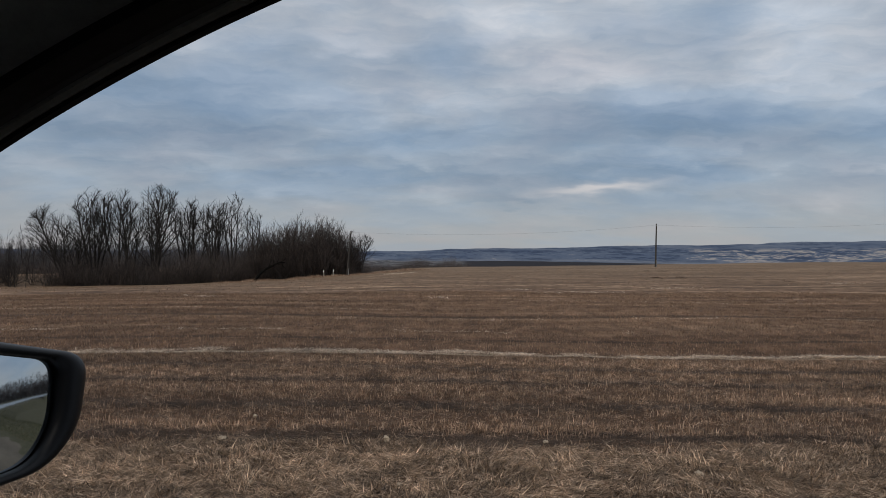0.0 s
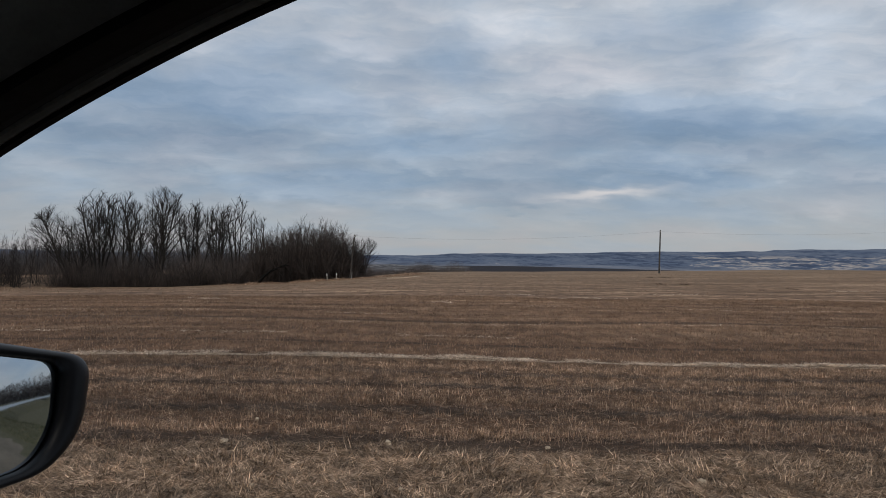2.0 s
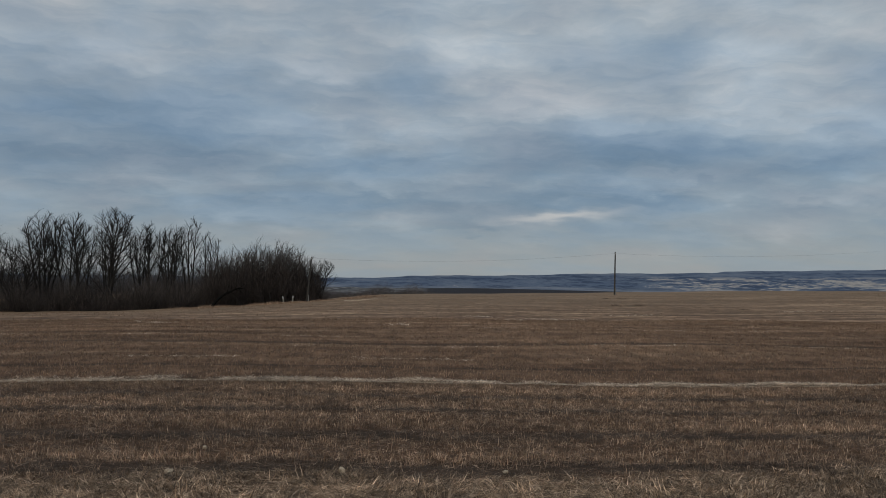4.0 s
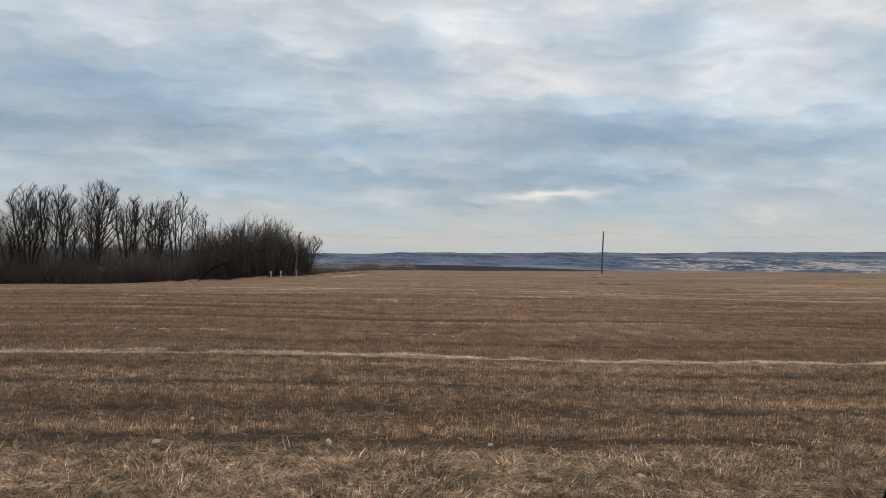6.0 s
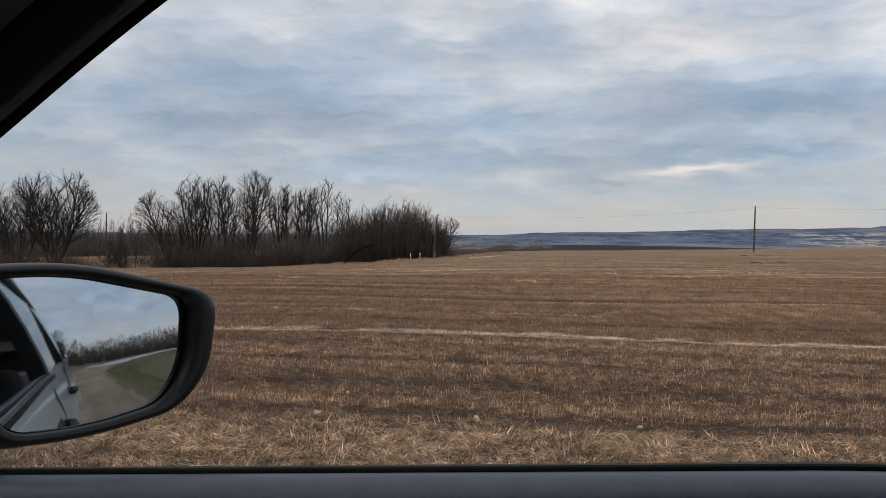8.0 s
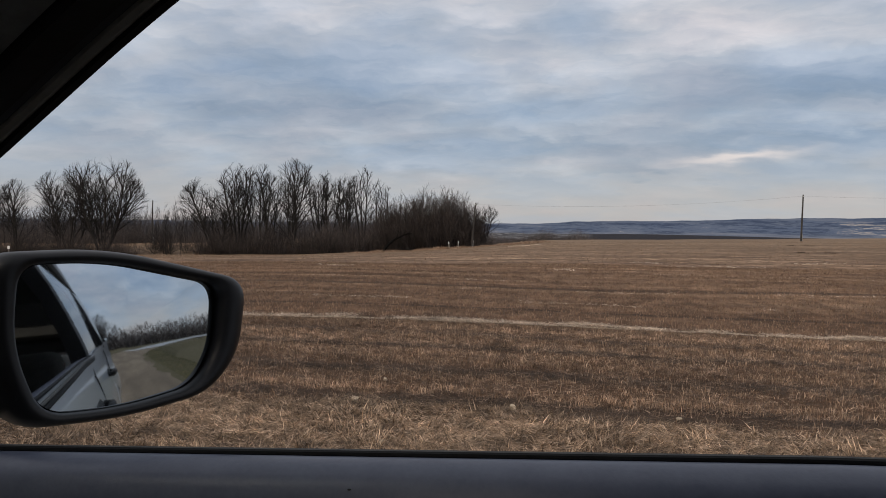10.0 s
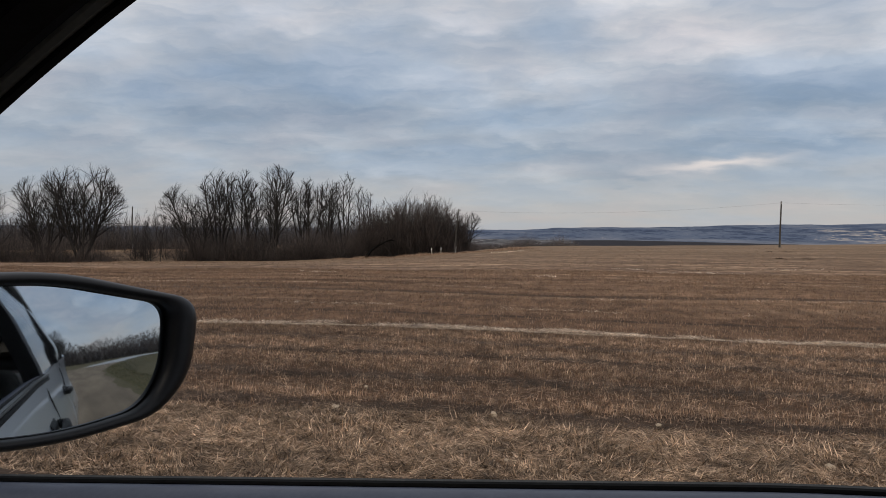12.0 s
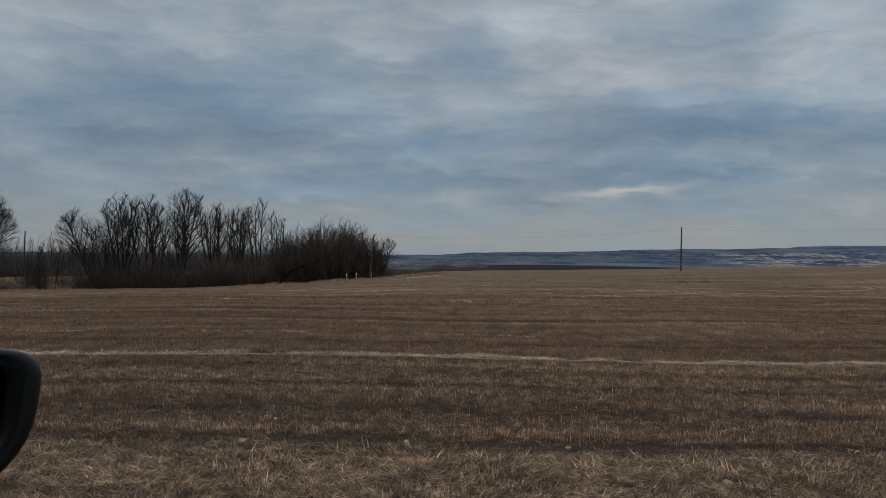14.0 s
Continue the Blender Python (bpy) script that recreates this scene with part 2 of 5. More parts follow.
def ground_material():
    k = Mat("stubble_field_soil", 0.95, 0.0, 0.2)
    g = k.node("ShaderNodeNewGeometry")
    sep = k.node("ShaderNodeSeparateXYZ")
    k.link(g.outputs["Position"], sep.inputs[0])
    y = sep.outputs[1]
    p = k.place((0.10, 1, 1))
    fine = k.noise(k.place((0.5, 1, 1)), 9.0, 6.0, 0.65)
    rows = k.noise(p, 0.62, 5.0, 0.6)
    chaff = k.noise(k.place((0.35, 1, 1)), 55.0, 3.0, 0.7)
    broad = k.noise(k.place((0.03, 0.12, 1)), 1.0, 4.0, 0.5)
    soil = k.ramp(fine, (0.35, (0.034, 0.022, 0.015)), (0.58, (0.078, 0.050, 0.033)), (0.76, (0.19, 0.13, 0.085)))
    near = k.ramp(k.mix(0.55, fine, chaff), (0.35, (0.070, 0.040, 0.024)), (0.56, (0.145, 0.082, 0.049)), (0.72, (0.26, 0.157, 0.095)))
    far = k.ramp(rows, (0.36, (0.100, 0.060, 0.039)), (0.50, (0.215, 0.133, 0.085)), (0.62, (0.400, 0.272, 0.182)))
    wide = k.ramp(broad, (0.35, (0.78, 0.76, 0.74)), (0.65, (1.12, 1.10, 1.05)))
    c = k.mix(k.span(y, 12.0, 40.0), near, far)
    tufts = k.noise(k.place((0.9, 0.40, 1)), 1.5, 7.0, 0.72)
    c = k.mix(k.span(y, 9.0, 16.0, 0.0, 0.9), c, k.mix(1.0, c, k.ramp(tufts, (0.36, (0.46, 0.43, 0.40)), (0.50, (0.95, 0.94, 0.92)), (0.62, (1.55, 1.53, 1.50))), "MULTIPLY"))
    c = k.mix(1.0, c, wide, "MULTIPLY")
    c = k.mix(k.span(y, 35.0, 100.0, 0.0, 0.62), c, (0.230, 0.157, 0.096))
    for mid, half in ((7.95, 0.32), (9.75, 0.22), (11.85, 0.20), (13.3, 0.14), (18.5, 0.25), (26.2, 0.6)):
        d = k.calc("ABSOLUTE", k.calc("SUBTRACT", k.calc("ADD", y, k.calc("MULTIPLY", k.noise(k.place((0.35, 0.05, 1)), 1.0, 2.0), 0.6)), mid + 0.3))
        c = k.mix(k.span(d, half, half * 0.4, 0.0, 0.72), c, (0.040, 0.025, 0.017))
    # pale straw line and the short pale tracks further out
    wob = k.calc("ADD", y, k.calc("MULTIPLY", k.noise(k.place((0.5, 0.5, 1)), 1.0), 0.5))
    line = k.calc("MULTIPLY", k.span(wob, 15.52, 15.64), k.span(wob, 15.92, 15.80))
    c = k.mix(k.calc("MULTIPLY", line, k.span(fine, 0.35, 0.6, 0.35, 1.0)), c, (0.62, 0.50, 0.37))
    c = k.mix(k.calc("MULTIPLY", k.span(wob, 6.1, 6.5, 0.0, 0.15), k.span(wob, 7.9, 7.4)), c, k.ramp(fine, (0.36, (0.105, 0.066, 0.041)), (0.52, (0.26, 0.172, 0.108)), (0.68, (0.46, 0.325, 0.215))))
    c = k.mix(k.span(wob, 6.10, 5.70), c, soil)
    # ploughed black earth beyond the field
    fallow = k.calc("MULTIPLY", k.span(y, 200.0, 240.0), k.span(y, 1400.0, 1200.0))
    c = k.mix(fallow, c, k.ramp(k.noise(k.place((0.004, 0.02, 1)), 1.0, 4.0), (0.42, (0.050, 0.048, 0.052)), (0.52, (0.085, 0.080, 0.084)), (0.60, (0.22, 0.21, 0.20))))
    plough = k.calc("MULTIPLY", k.calc("MULTIPLY", k.span(y, 240.0, 270.0), k.span(y, 1200.0, 1000.0)), k.span(k.calc("SUBTRACT", sep.outputs[0], k.calc("MULTIPLY", y, 0.028)), -4.0, 6.0))
    c = k.mix(plough, c, k.ramp(rows, (0.35, (0.010, 0.008, 0.011)), (0.65, (0.018, 0.014, 0.018))))
    # grassed bank beside the road
    out = k.calc("SUBTRACT", sep.outputs[0], k.calc("MULTIPLY", y, 0.85))
    s = k.calc("MULTIPLY", k.span(out, 2.0, 6.0), k.span(sep.outputs[0], 2.5, 7.0))
    c = k.mix(s, c, k.ramp(fine, (0.3, (0.055, 0.050, 0.026)), (0.6, (0.110, 0.095, 0.052)), (0.8, (0.20, 0.16, 0.10))))
    return k.done(k.mix(1.0, c, (0.98, 1.0, 1.035), "MULTIPLY"), fine, 0.7, 0.05)


def dirt_road_material():
    k = Mat("packed_dirt_road", 0.9, 0.0, 0.3)
    p = k.place((0.15, 1, 1))
    n, f = k.noise(p, 1.6, 5.0), k.noise(k.place(), 22.0, 5.0, 0.7)
    c = k.mix(0.4, k.ramp(n, (0.35, (0.095, 0.072, 0.050)), (0.65, (0.240, 0.192, 0.138))), k.ramp(f, (0.3, (0.080, 0.062, 0.044)), (0.7, (0.22, 0.185, 0.14))))
    return k.done(c, f, 0.5, 0.02)


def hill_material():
    """Slopes, haze mixed into their colours: dark woods, meadows, pale strips of dead grass."""
    k = Mat("haze_tinted_hills", 1.0, 0.0, 0.0)
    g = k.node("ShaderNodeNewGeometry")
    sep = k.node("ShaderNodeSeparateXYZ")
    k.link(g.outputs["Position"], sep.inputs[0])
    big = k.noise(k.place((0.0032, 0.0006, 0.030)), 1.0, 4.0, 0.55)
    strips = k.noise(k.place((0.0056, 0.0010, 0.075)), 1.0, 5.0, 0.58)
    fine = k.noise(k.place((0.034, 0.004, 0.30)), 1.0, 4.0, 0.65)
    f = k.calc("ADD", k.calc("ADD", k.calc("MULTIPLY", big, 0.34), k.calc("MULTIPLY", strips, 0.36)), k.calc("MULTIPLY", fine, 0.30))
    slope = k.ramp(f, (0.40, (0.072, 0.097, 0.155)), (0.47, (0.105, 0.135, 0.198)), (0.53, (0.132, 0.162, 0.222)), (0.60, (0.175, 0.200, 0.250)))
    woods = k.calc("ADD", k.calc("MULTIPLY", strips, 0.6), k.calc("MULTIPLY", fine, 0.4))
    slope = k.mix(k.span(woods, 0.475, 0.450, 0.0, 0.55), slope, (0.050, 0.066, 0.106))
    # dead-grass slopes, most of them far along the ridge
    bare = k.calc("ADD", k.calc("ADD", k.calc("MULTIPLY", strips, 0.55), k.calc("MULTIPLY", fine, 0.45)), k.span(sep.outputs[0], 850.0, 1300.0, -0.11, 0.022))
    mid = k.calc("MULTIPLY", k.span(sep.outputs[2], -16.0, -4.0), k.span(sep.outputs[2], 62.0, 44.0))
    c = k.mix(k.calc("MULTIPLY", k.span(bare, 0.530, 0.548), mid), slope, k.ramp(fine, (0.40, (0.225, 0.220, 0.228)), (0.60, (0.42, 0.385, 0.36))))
    # valley floor at the foot, paled by haze put into the colour
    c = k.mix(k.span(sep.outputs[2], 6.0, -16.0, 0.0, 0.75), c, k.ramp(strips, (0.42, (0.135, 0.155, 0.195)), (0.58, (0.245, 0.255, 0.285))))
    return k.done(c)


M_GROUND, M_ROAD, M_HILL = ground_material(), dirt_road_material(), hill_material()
M_STALK = straw_material("stubble_stalks", (0.0, (0.125, 0.074, 0.046)), (0.30, (0.205, 0.124, 0.077)), (0.60, (0.32, 0.204, 0.131)), (1.0, (0.56, 0.405, 0.282)), patch=(0.58, 1.50), tuft=(0.34, 1.62))
M_STRAW = straw_material("flattened_straw", (0.0, (0.050, 0.033, 0.021)), (0.30, (0.165, 0.107, 0.067)), (0.66, (0.385, 0.257, 0.163)), (1.0, (0.78, 0.570, 0.395)), patch=(0.50, 1.50), tuft=(0.48, 1.42))
M_PALE = straw_material("pale_loose_straw", (0.0, (0.47, 0.34, 0.23)), (1.0, (0.92, 0.75, 0.58)), patch=(0.72, 1.30))
M_STALKFAR = straw_material("stubble_stalks_far", (0.0, (0.140, 0.084, 0.054)), (0.5, (0.205, 0.128, 0.082)), (1.0, (0.310, 0.208, 0.139)), patch=(0.45, 1.60))
M_DARKSTRAW = straw_material("dark_brown_straw", (0.0, (0.036, 0.023, 0.015)), (0.6, (0.085, 0.053, 0.035)), (1.0, (0.22, 0.150, 0.098)))
M_GRASS = straw_material("verge_grass", (0.0, (0.045, 0.055, 0.022)), (0.55, (0.090, 0.095, 0.042)), (1.0, (0.24, 0.19, 0.11)))
M_TWIG = straw_material("bare_twigs", (0.0, (0.006, 0.0055, 0.0055)), (1.0, (0.027, 0.0225, 0.021)))
M_BUSHTWIG = straw_material("bush_twigs", (0.0, (0.019, 0.015, 0.0135)), (1.0, (0.088, 0.069, 0.060)))
M_BARK = speckled("dark_bark", (0.012, 0.010, 0.009), (0.034, 0.029, 0.026), 3.0, 0.95, strength=0.5, distance=0.02)
M_DEADWOOD = speckled("near_black_bark", (0.004, 0.004, 0.004), (0.010, 0.009, 0.008), 3.0, 0.95, spec=0.1, strength=0.4, distance=0.02)
M_BRUSH = straw_material("dead_brushwood", (0.0, (0.032, 0.026, 0.024)), (0.75, (0.082, 0.065, 0.058)), (1.0, (0.165, 0.126, 0.100)))
# far twigs: lighter and greyer, distance haze mixed into their colour
M_WOODFAR = straw_material("hazy_bare_wood", (0.0, (0.046, 0.042, 0.043)), (1.0, (0.105, 0.094, 0.092)))
# bluish paleness is sky reflection put into the asphalt's base colour
M_ASPHALT = speckled("sky_tinted_asphalt", (0.20, 0.22, 0.25), (0.30, 0.32, 0.35), 0.6, 0.35, 0.0, 0.5, strength=0.2, distance=0.01)
M_STONE = speckled("pale_field_stone", (0.32, 0.25, 0.18), (0.56, 0.46, 0.34), 14.0, 0.9, strength=0.5, distance=0.01)
M_POLEWOOD = speckled("weathered_pole_wood", (0.026, 0.024, 0.022), (0.065, 0.058, 0.052), 2.2, 0.9)
M_PALEWOOD = speckled("bleached_wood", (0.30, 0.27, 0.22), (0.46, 0.42, 0.36), 3.0, 0.9)
M_CONCRETE = speckled("grey_concrete", (0.30, 0.29, 0.27), (0.46, 0.45, 0.42), 4.0, 0.9)
M_WIRE = speckled("dull_wire", (0.10, 0.10, 0.11), (0.16, 0.16, 0.17), 5.0, 0.6, 0.6)
M_PORCELAIN = speckled("white_porcelain", (0.62, 0.62, 0.60), (0.78, 0.78, 0.76), 9.0, 0.25)
M_WHITEPAINT = speckled("silver_white_car_paint", (0.80, 0.86, 0.92), (0.84, 0.89, 0.94), 1.3, 0.30, 0.45, 0.6, strength=0.02)
M_WHITEPAINT.node_tree.nodes["Principled BSDF"].inputs["Coat Weight"].default_value = 0.9
M_BLACKTRIM = speckled("black_grained_plastic", (0.004, 0.004, 0.005), (0.008, 0.008, 0.010), 30.0, 0.42, 0.0, 0.34, strength=0.12, distance=0.0006)
M_SEAL = speckled("black_rubber_seal", (0.004, 0.004, 0.004), (0.009, 0.009, 0.010), 20.0, 0.6, 0.0, 0.15)
# seal lip: highlight of its rounded edge given as a lighter colour
M_LIPSHEEN = speckled("seal_lip_highlight", (0.20, 0.185, 0.16), (0.26, 0.24, 0.21), 30.0, 0.6, strength=0.2, distance=0.0004)
M_SLOTLIP = speckled("dull_grey_rubber", (0.060, 0.060, 0.060), (0.11, 0.108, 0.102), 60.0, 0.7, strength=0.2, distance=0.0004)
M_MOULD = speckled("satin_grey_trim", (0.055, 0.058, 0.064), (0.075, 0.078, 0.085), 30.0, 0.35, 0.0, 0.5, strength=0.1, distance=0.0004)
M_PILLAR = speckled("grey_pillar_lining", (0.12, 0.118, 0.113), (0.16, 0.157, 0.150), 60.0, 0.85, strength=0.3, distance=0.0005)
M_SHELF = speckled("slate_grey_door_plastic", (0.068, 0.080, 0.122), (0.092, 0.106, 0.152), 40.0, 0.38, strength=0.25, distance=0.0005)
M_HEADLINER = speckled("dark_headliner_cloth", (0.030, 0.034, 0.034), (0.050, 0.054, 0.054), 25.0, 0.95)
M_LINING = speckled("dark_cabin_lining", (0.020, 0.020, 0.020), (0.045, 0.044, 0.042), 25.0, 0.95)
M_MIRROR = Mat("mirror_glass", 0.03, 1.0).done((0.62, 0.68, 0.73))
M_TYRE = speckled("tyre_rubber", (0.014, 0.014, 0.014), (0.03, 0.03, 0.03), 12.0, 0.85)
M_RIM = speckled("alloy_rim", (0.45, 0.45, 0.46), (0.58, 0.58, 0.59), 6.0, 0.35, 0.9)
M_LAMPRED = speckled("red_lamp_lens", (0.25, 0.01, 0.01), (0.38, 0.02, 0.02), 9.0, 0.15)
M_CLEARLAMP = speckled("clear_lamp_lens", (0.55, 0.56, 0.58), (0.70, 0.71, 0.73), 9.0, 0.12)


def window_glass():
    k = Mat("tinted_window_glass", 0.03)
    k.bsdf.inputs["Base Color"].default_value = (0.55, 0.62, 0.60, 1)
    k.bsdf.inputs["Transmission Weight"].default_value = 1.0
    k.bsdf.inputs["IOR"].default_value = 1.45
    return k.m


M_GLASS = window_glass()


# ---------------------------------------------------------------- mesh helpers
def mesh_from(name, verts, faces, mat, smooth=False):
    me = bpy.data.meshes.new(name)
    me.from_pydata(verts, [], faces)
    if smooth:
        me.polygons.foreach_set("use_smooth", [True] * len(me.polygons))
    me.materials.append(mat)
    me.update()
    return me


def thing(name, label, category, group="", kind="", at=(0, 0, 0)):
    ob = new(name)
    ob.location = at
    return tagged(ob, label, category, group, kind)


def part(name, bm, mat, parent=None, label="", smooth=True):
    """Links a bmesh as one mesh object under a thing."""
    me = bpy.data.meshes.new(name)
    bm.to_mesh(me)
    bm.free()
    if smooth:
        me.polygons.foreach_set("use_smooth", [True] * len(me.polygons))
        me.set_sharp_from_angle(angle=radians(38))
    me.materials.append(mat)
    ob = new(name, me)
    if parent:
        ob.parent = parent
    if label:
        tagged(ob, label)
    return ob


def box_bm(x0, x1, y0, y1, z0, z1, bevel=0.0):
    bm = bmesh.new()
    bmesh.ops.create_cube(bm, size=1, matrix=Matrix.Translation(((x0 + x1) / 2, (y0 + y1) / 2, (z0 + z1) / 2)) @ Matrix.Diagonal((x1 - x0, y1 - y0, z1 - z0, 1)))
    if bevel:
        bmesh.ops.bevel(bm, geom=bm.edges[:], offset=bevel, segments=3, affect="EDGES", profile=0.5)
    return bm


def loft_bm(rings, closed=True, caps=True):
    """Rings of points (lists of equal length) joined one after another."""
    bm = bmesh.new()
    rows = [[bm.verts.new(p) for p in r] for r in rings]
    n = len(rows[0])
    for a, b in zip(rows, rows[1:]):
        for i in range(n if closed else n - 1):
            j = (i + 1) % n
            bm.faces.new((a[i], a[j], b[j], b[i]))
    if closed and caps:
        bm.faces.new(rows[0][::-1])
        bm.faces.new(rows[-1])
    bmesh.ops.recalc_face_normals(bm, faces=bm.faces[:])
    return bm


def spline(points, n):
    """n points along a smooth curve through the given ones."""
    p = [Vector(q) for q in points]
    p = [p[0] * 2 - p[1]] + p + [p[-1] * 2 - p[-2]]
    out, m = [], len(p) - 3
    for i in range(n):
        s = i / (n - 1) * m
        k = min(int(s), m - 1)
        t = s - k
        a, b, c, d = p[k:k + 4]
        out.append(0.5 * (2 * b + (c - a) * t + (2 * a - 5 * b + 4 * c - d) * t * t + (3 * b - a - 3 * c + d) * t ** 3))
    return out


def tube_rings(pts, radii, sides):
    rings = []
    for i, p in enumerate(pts):
        d = (pts[min(i + 1, len(pts) - 1)] - pts[max(i - 1, 0)]).normalized()
        s = d.cross(Vector((0, 0, 1)) if abs(d.z) < 0.9 else Vector((1, 0, 0))).normalized()
        t = s.cross(d)
        rings.append([p + (s * math.cos(a) + t * math.sin(a)) * radii[i] for a in (2 * math.pi * k / sides for k in range(sides))])
    return rings


def tube_bm(pts, radius, sides=8):
    pts = [Vector(p) for p in pts]
    radii = radius if isinstance(radius, (list, tuple)) else [radius] * len(pts)
    return loft_bm(tube_rings(pts, radii, sides))


def rounded(points, r, n=6):
    """A closed outline with its corners rounded."""
    out, m = [], len(points)
    for i in range(m):
        a, b, c = (Vector(points[(i + k) % m]) for k in (-1, 0, 1))
        rad = r[i] if isinstance(r, (list, tuple)) else r
        u, w = (a - b), (c - b)
        k = min(rad, u.length * 0.48, w.length * 0.48)
        p, q = b + u.normalized() * k, b + w.normalized() * k
        for j in range(n + 1):
            t = j / n
            out.append(p * (1 - t) ** 2 + b * 2 * t * (1 - t) + q * t * t)
    return out


# ---------------------------------------------------------------- the lie of the land
ROAD_Z = 0.95


def smooth(a, b, v):
    t = np.clip((v - a) / (b - a), 0, 1)
    return t * t * (3 - 2 * t)


def road_mid(x):
    """Centre line of the road; it bends away behind the car."""
    x = np.asarray(x, float)
    return -1.9 + np.where(x > 22, (x - 22) ** 2 * 0.0060, 0.0)


def land(x, y):
    x, y = np.asarray(x, float), np.asarray(y, float)
    tilt = np.interp(x, [-400, -110, -73, -47, -32, -16, -4, 36, 75, 130, 400], [-6, -4.1, -3.3, -2.6, -1.92, -0.80, 0.36, 1.08, 2.0, 2.4, 3.0])
    rise = smooth(14, 125, y) * tilt
    fall = smooth(135, 330, y) * -11.0 * smooth(-35, 5, x)
    far = smooth(420, 950, y) * (8.0 - 4.3 * smooth(20, 420, x)) * smooth(-35, 5, x) - smooth(980, 1700, y) * 22
    bank = smooth(111, 134, y) * 2.0 * smooth(-60, -72, x)
    low = rise + fall + far + bank
    low = low + 0.05 * np.sin(x * 0.31 + y * 0.17) * smooth(5, 12, y) + 0.018 * np.sin(x * 2.1 + 0.7) * np.sin(y * 2.9) * smooth(4, 6, y)
    s = np.abs(y - road_mid(x))
    top = ROAD_Z
    edge = 4.35 + 0.10 * np.sin(x * 0.9) + 0.05 * np.sin(x * 2.7)
    k = 1 - smooth(0.0, 1.75, s - edge)
    k = np.where(x > 22, k * (1 - smooth(130, 200, x)), k)
    return low + (top - low) * k


def build_ground():
    def stations(lo, hi, step, mid=0.0, grow=1.09):
        a, v, d = [mid], mid, step
        while v < hi:
            v += d
            a.append(v)
            if v - mid > 12:
                d *= grow
        v, d = mid, step
        while v > lo:
            v -= d
            a.insert(0, v)
            if mid - v > 12:
                d *= grow
        return a

    xs, ys = np.array(stations(-4300, 4300, 0.45)), np.array(stations(-1500, 4300, 0.16, 4.0))
    gx, gy = np.meshgrid(xs, ys)
    gz = land(gx, gy)
    v = np.stack([gx, gy, gz], -1).reshape(-1, 3)
    nx = len(xs)
    i, j = np.meshgrid(np.arange(nx - 1), np.arange(len(ys) - 1))
    a = (j * nx + i).ravel()
    f = np.stack([a, a + 1, a + nx + 1, a + nx], -1)
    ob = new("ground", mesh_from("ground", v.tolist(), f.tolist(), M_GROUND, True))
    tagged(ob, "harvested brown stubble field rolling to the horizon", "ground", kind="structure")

    # packed dirt road on its low bank
    rings = []
    for x in np.concatenate([np.linspace(-160, -20, 30), np.linspace(-19, 22, 42), np.linspace(23, 130, 60)]):
        m, sl = float(road_mid(x)), 0.0120 * max(x - 22, 0)
        n = Vector((-sl, 1, 0)).normalized()
        ring = []
        for s in np.linspace(-3.2, 3.1, 26):
            e = 0.22 * math.sin(x * 0.8) + 0.12 * math.sin(x * 2.3 + 1) if abs(s) > 2.9 else 0
            p = Vector((x, m, 0)) + n * (s + e)
            ruts = -0.02 * (math.exp(-((abs(s) - 1.2) / 0.35) ** 2)) if abs(s) < 3 else 0
            ring.append((p.x, p.y, float(land(p.x, p.y)) + 0.012 + ruts * 0.3 - (0.02 if abs(s) > 3.05 else 0)))
        rings.append(ring)
    ob = part("road", loft_bm(rings[:87], closed=False), M_ROAD)
    tagged(ob, "pale packed dirt road on a low bank", "road", kind="structure")
    ob = part("road", loft_bm(rings[86:], closed=False), M_ASPHALT)
    tagged(ob, "asphalt road curving away behind, sky reflection in its pale colour", "road", kind="structure")


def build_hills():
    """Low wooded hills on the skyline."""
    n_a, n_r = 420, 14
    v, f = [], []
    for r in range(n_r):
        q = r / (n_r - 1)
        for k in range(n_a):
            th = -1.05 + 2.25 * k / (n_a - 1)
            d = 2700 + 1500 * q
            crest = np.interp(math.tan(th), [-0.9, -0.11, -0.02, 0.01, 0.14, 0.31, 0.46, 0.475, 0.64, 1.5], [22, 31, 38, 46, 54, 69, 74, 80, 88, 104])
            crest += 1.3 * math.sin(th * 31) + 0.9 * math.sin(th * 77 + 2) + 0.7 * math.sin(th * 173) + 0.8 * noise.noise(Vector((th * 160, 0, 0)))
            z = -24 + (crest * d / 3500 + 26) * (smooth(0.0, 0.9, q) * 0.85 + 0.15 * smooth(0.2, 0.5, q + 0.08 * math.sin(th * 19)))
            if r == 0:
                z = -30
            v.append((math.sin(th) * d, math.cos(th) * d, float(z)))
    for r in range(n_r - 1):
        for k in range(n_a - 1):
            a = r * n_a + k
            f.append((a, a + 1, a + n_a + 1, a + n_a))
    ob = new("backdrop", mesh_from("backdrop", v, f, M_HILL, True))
    tagged(ob, "long low hills on the skyline, haze in their blue-grey colour", "hills", kind="structure")


build_ground()
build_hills()


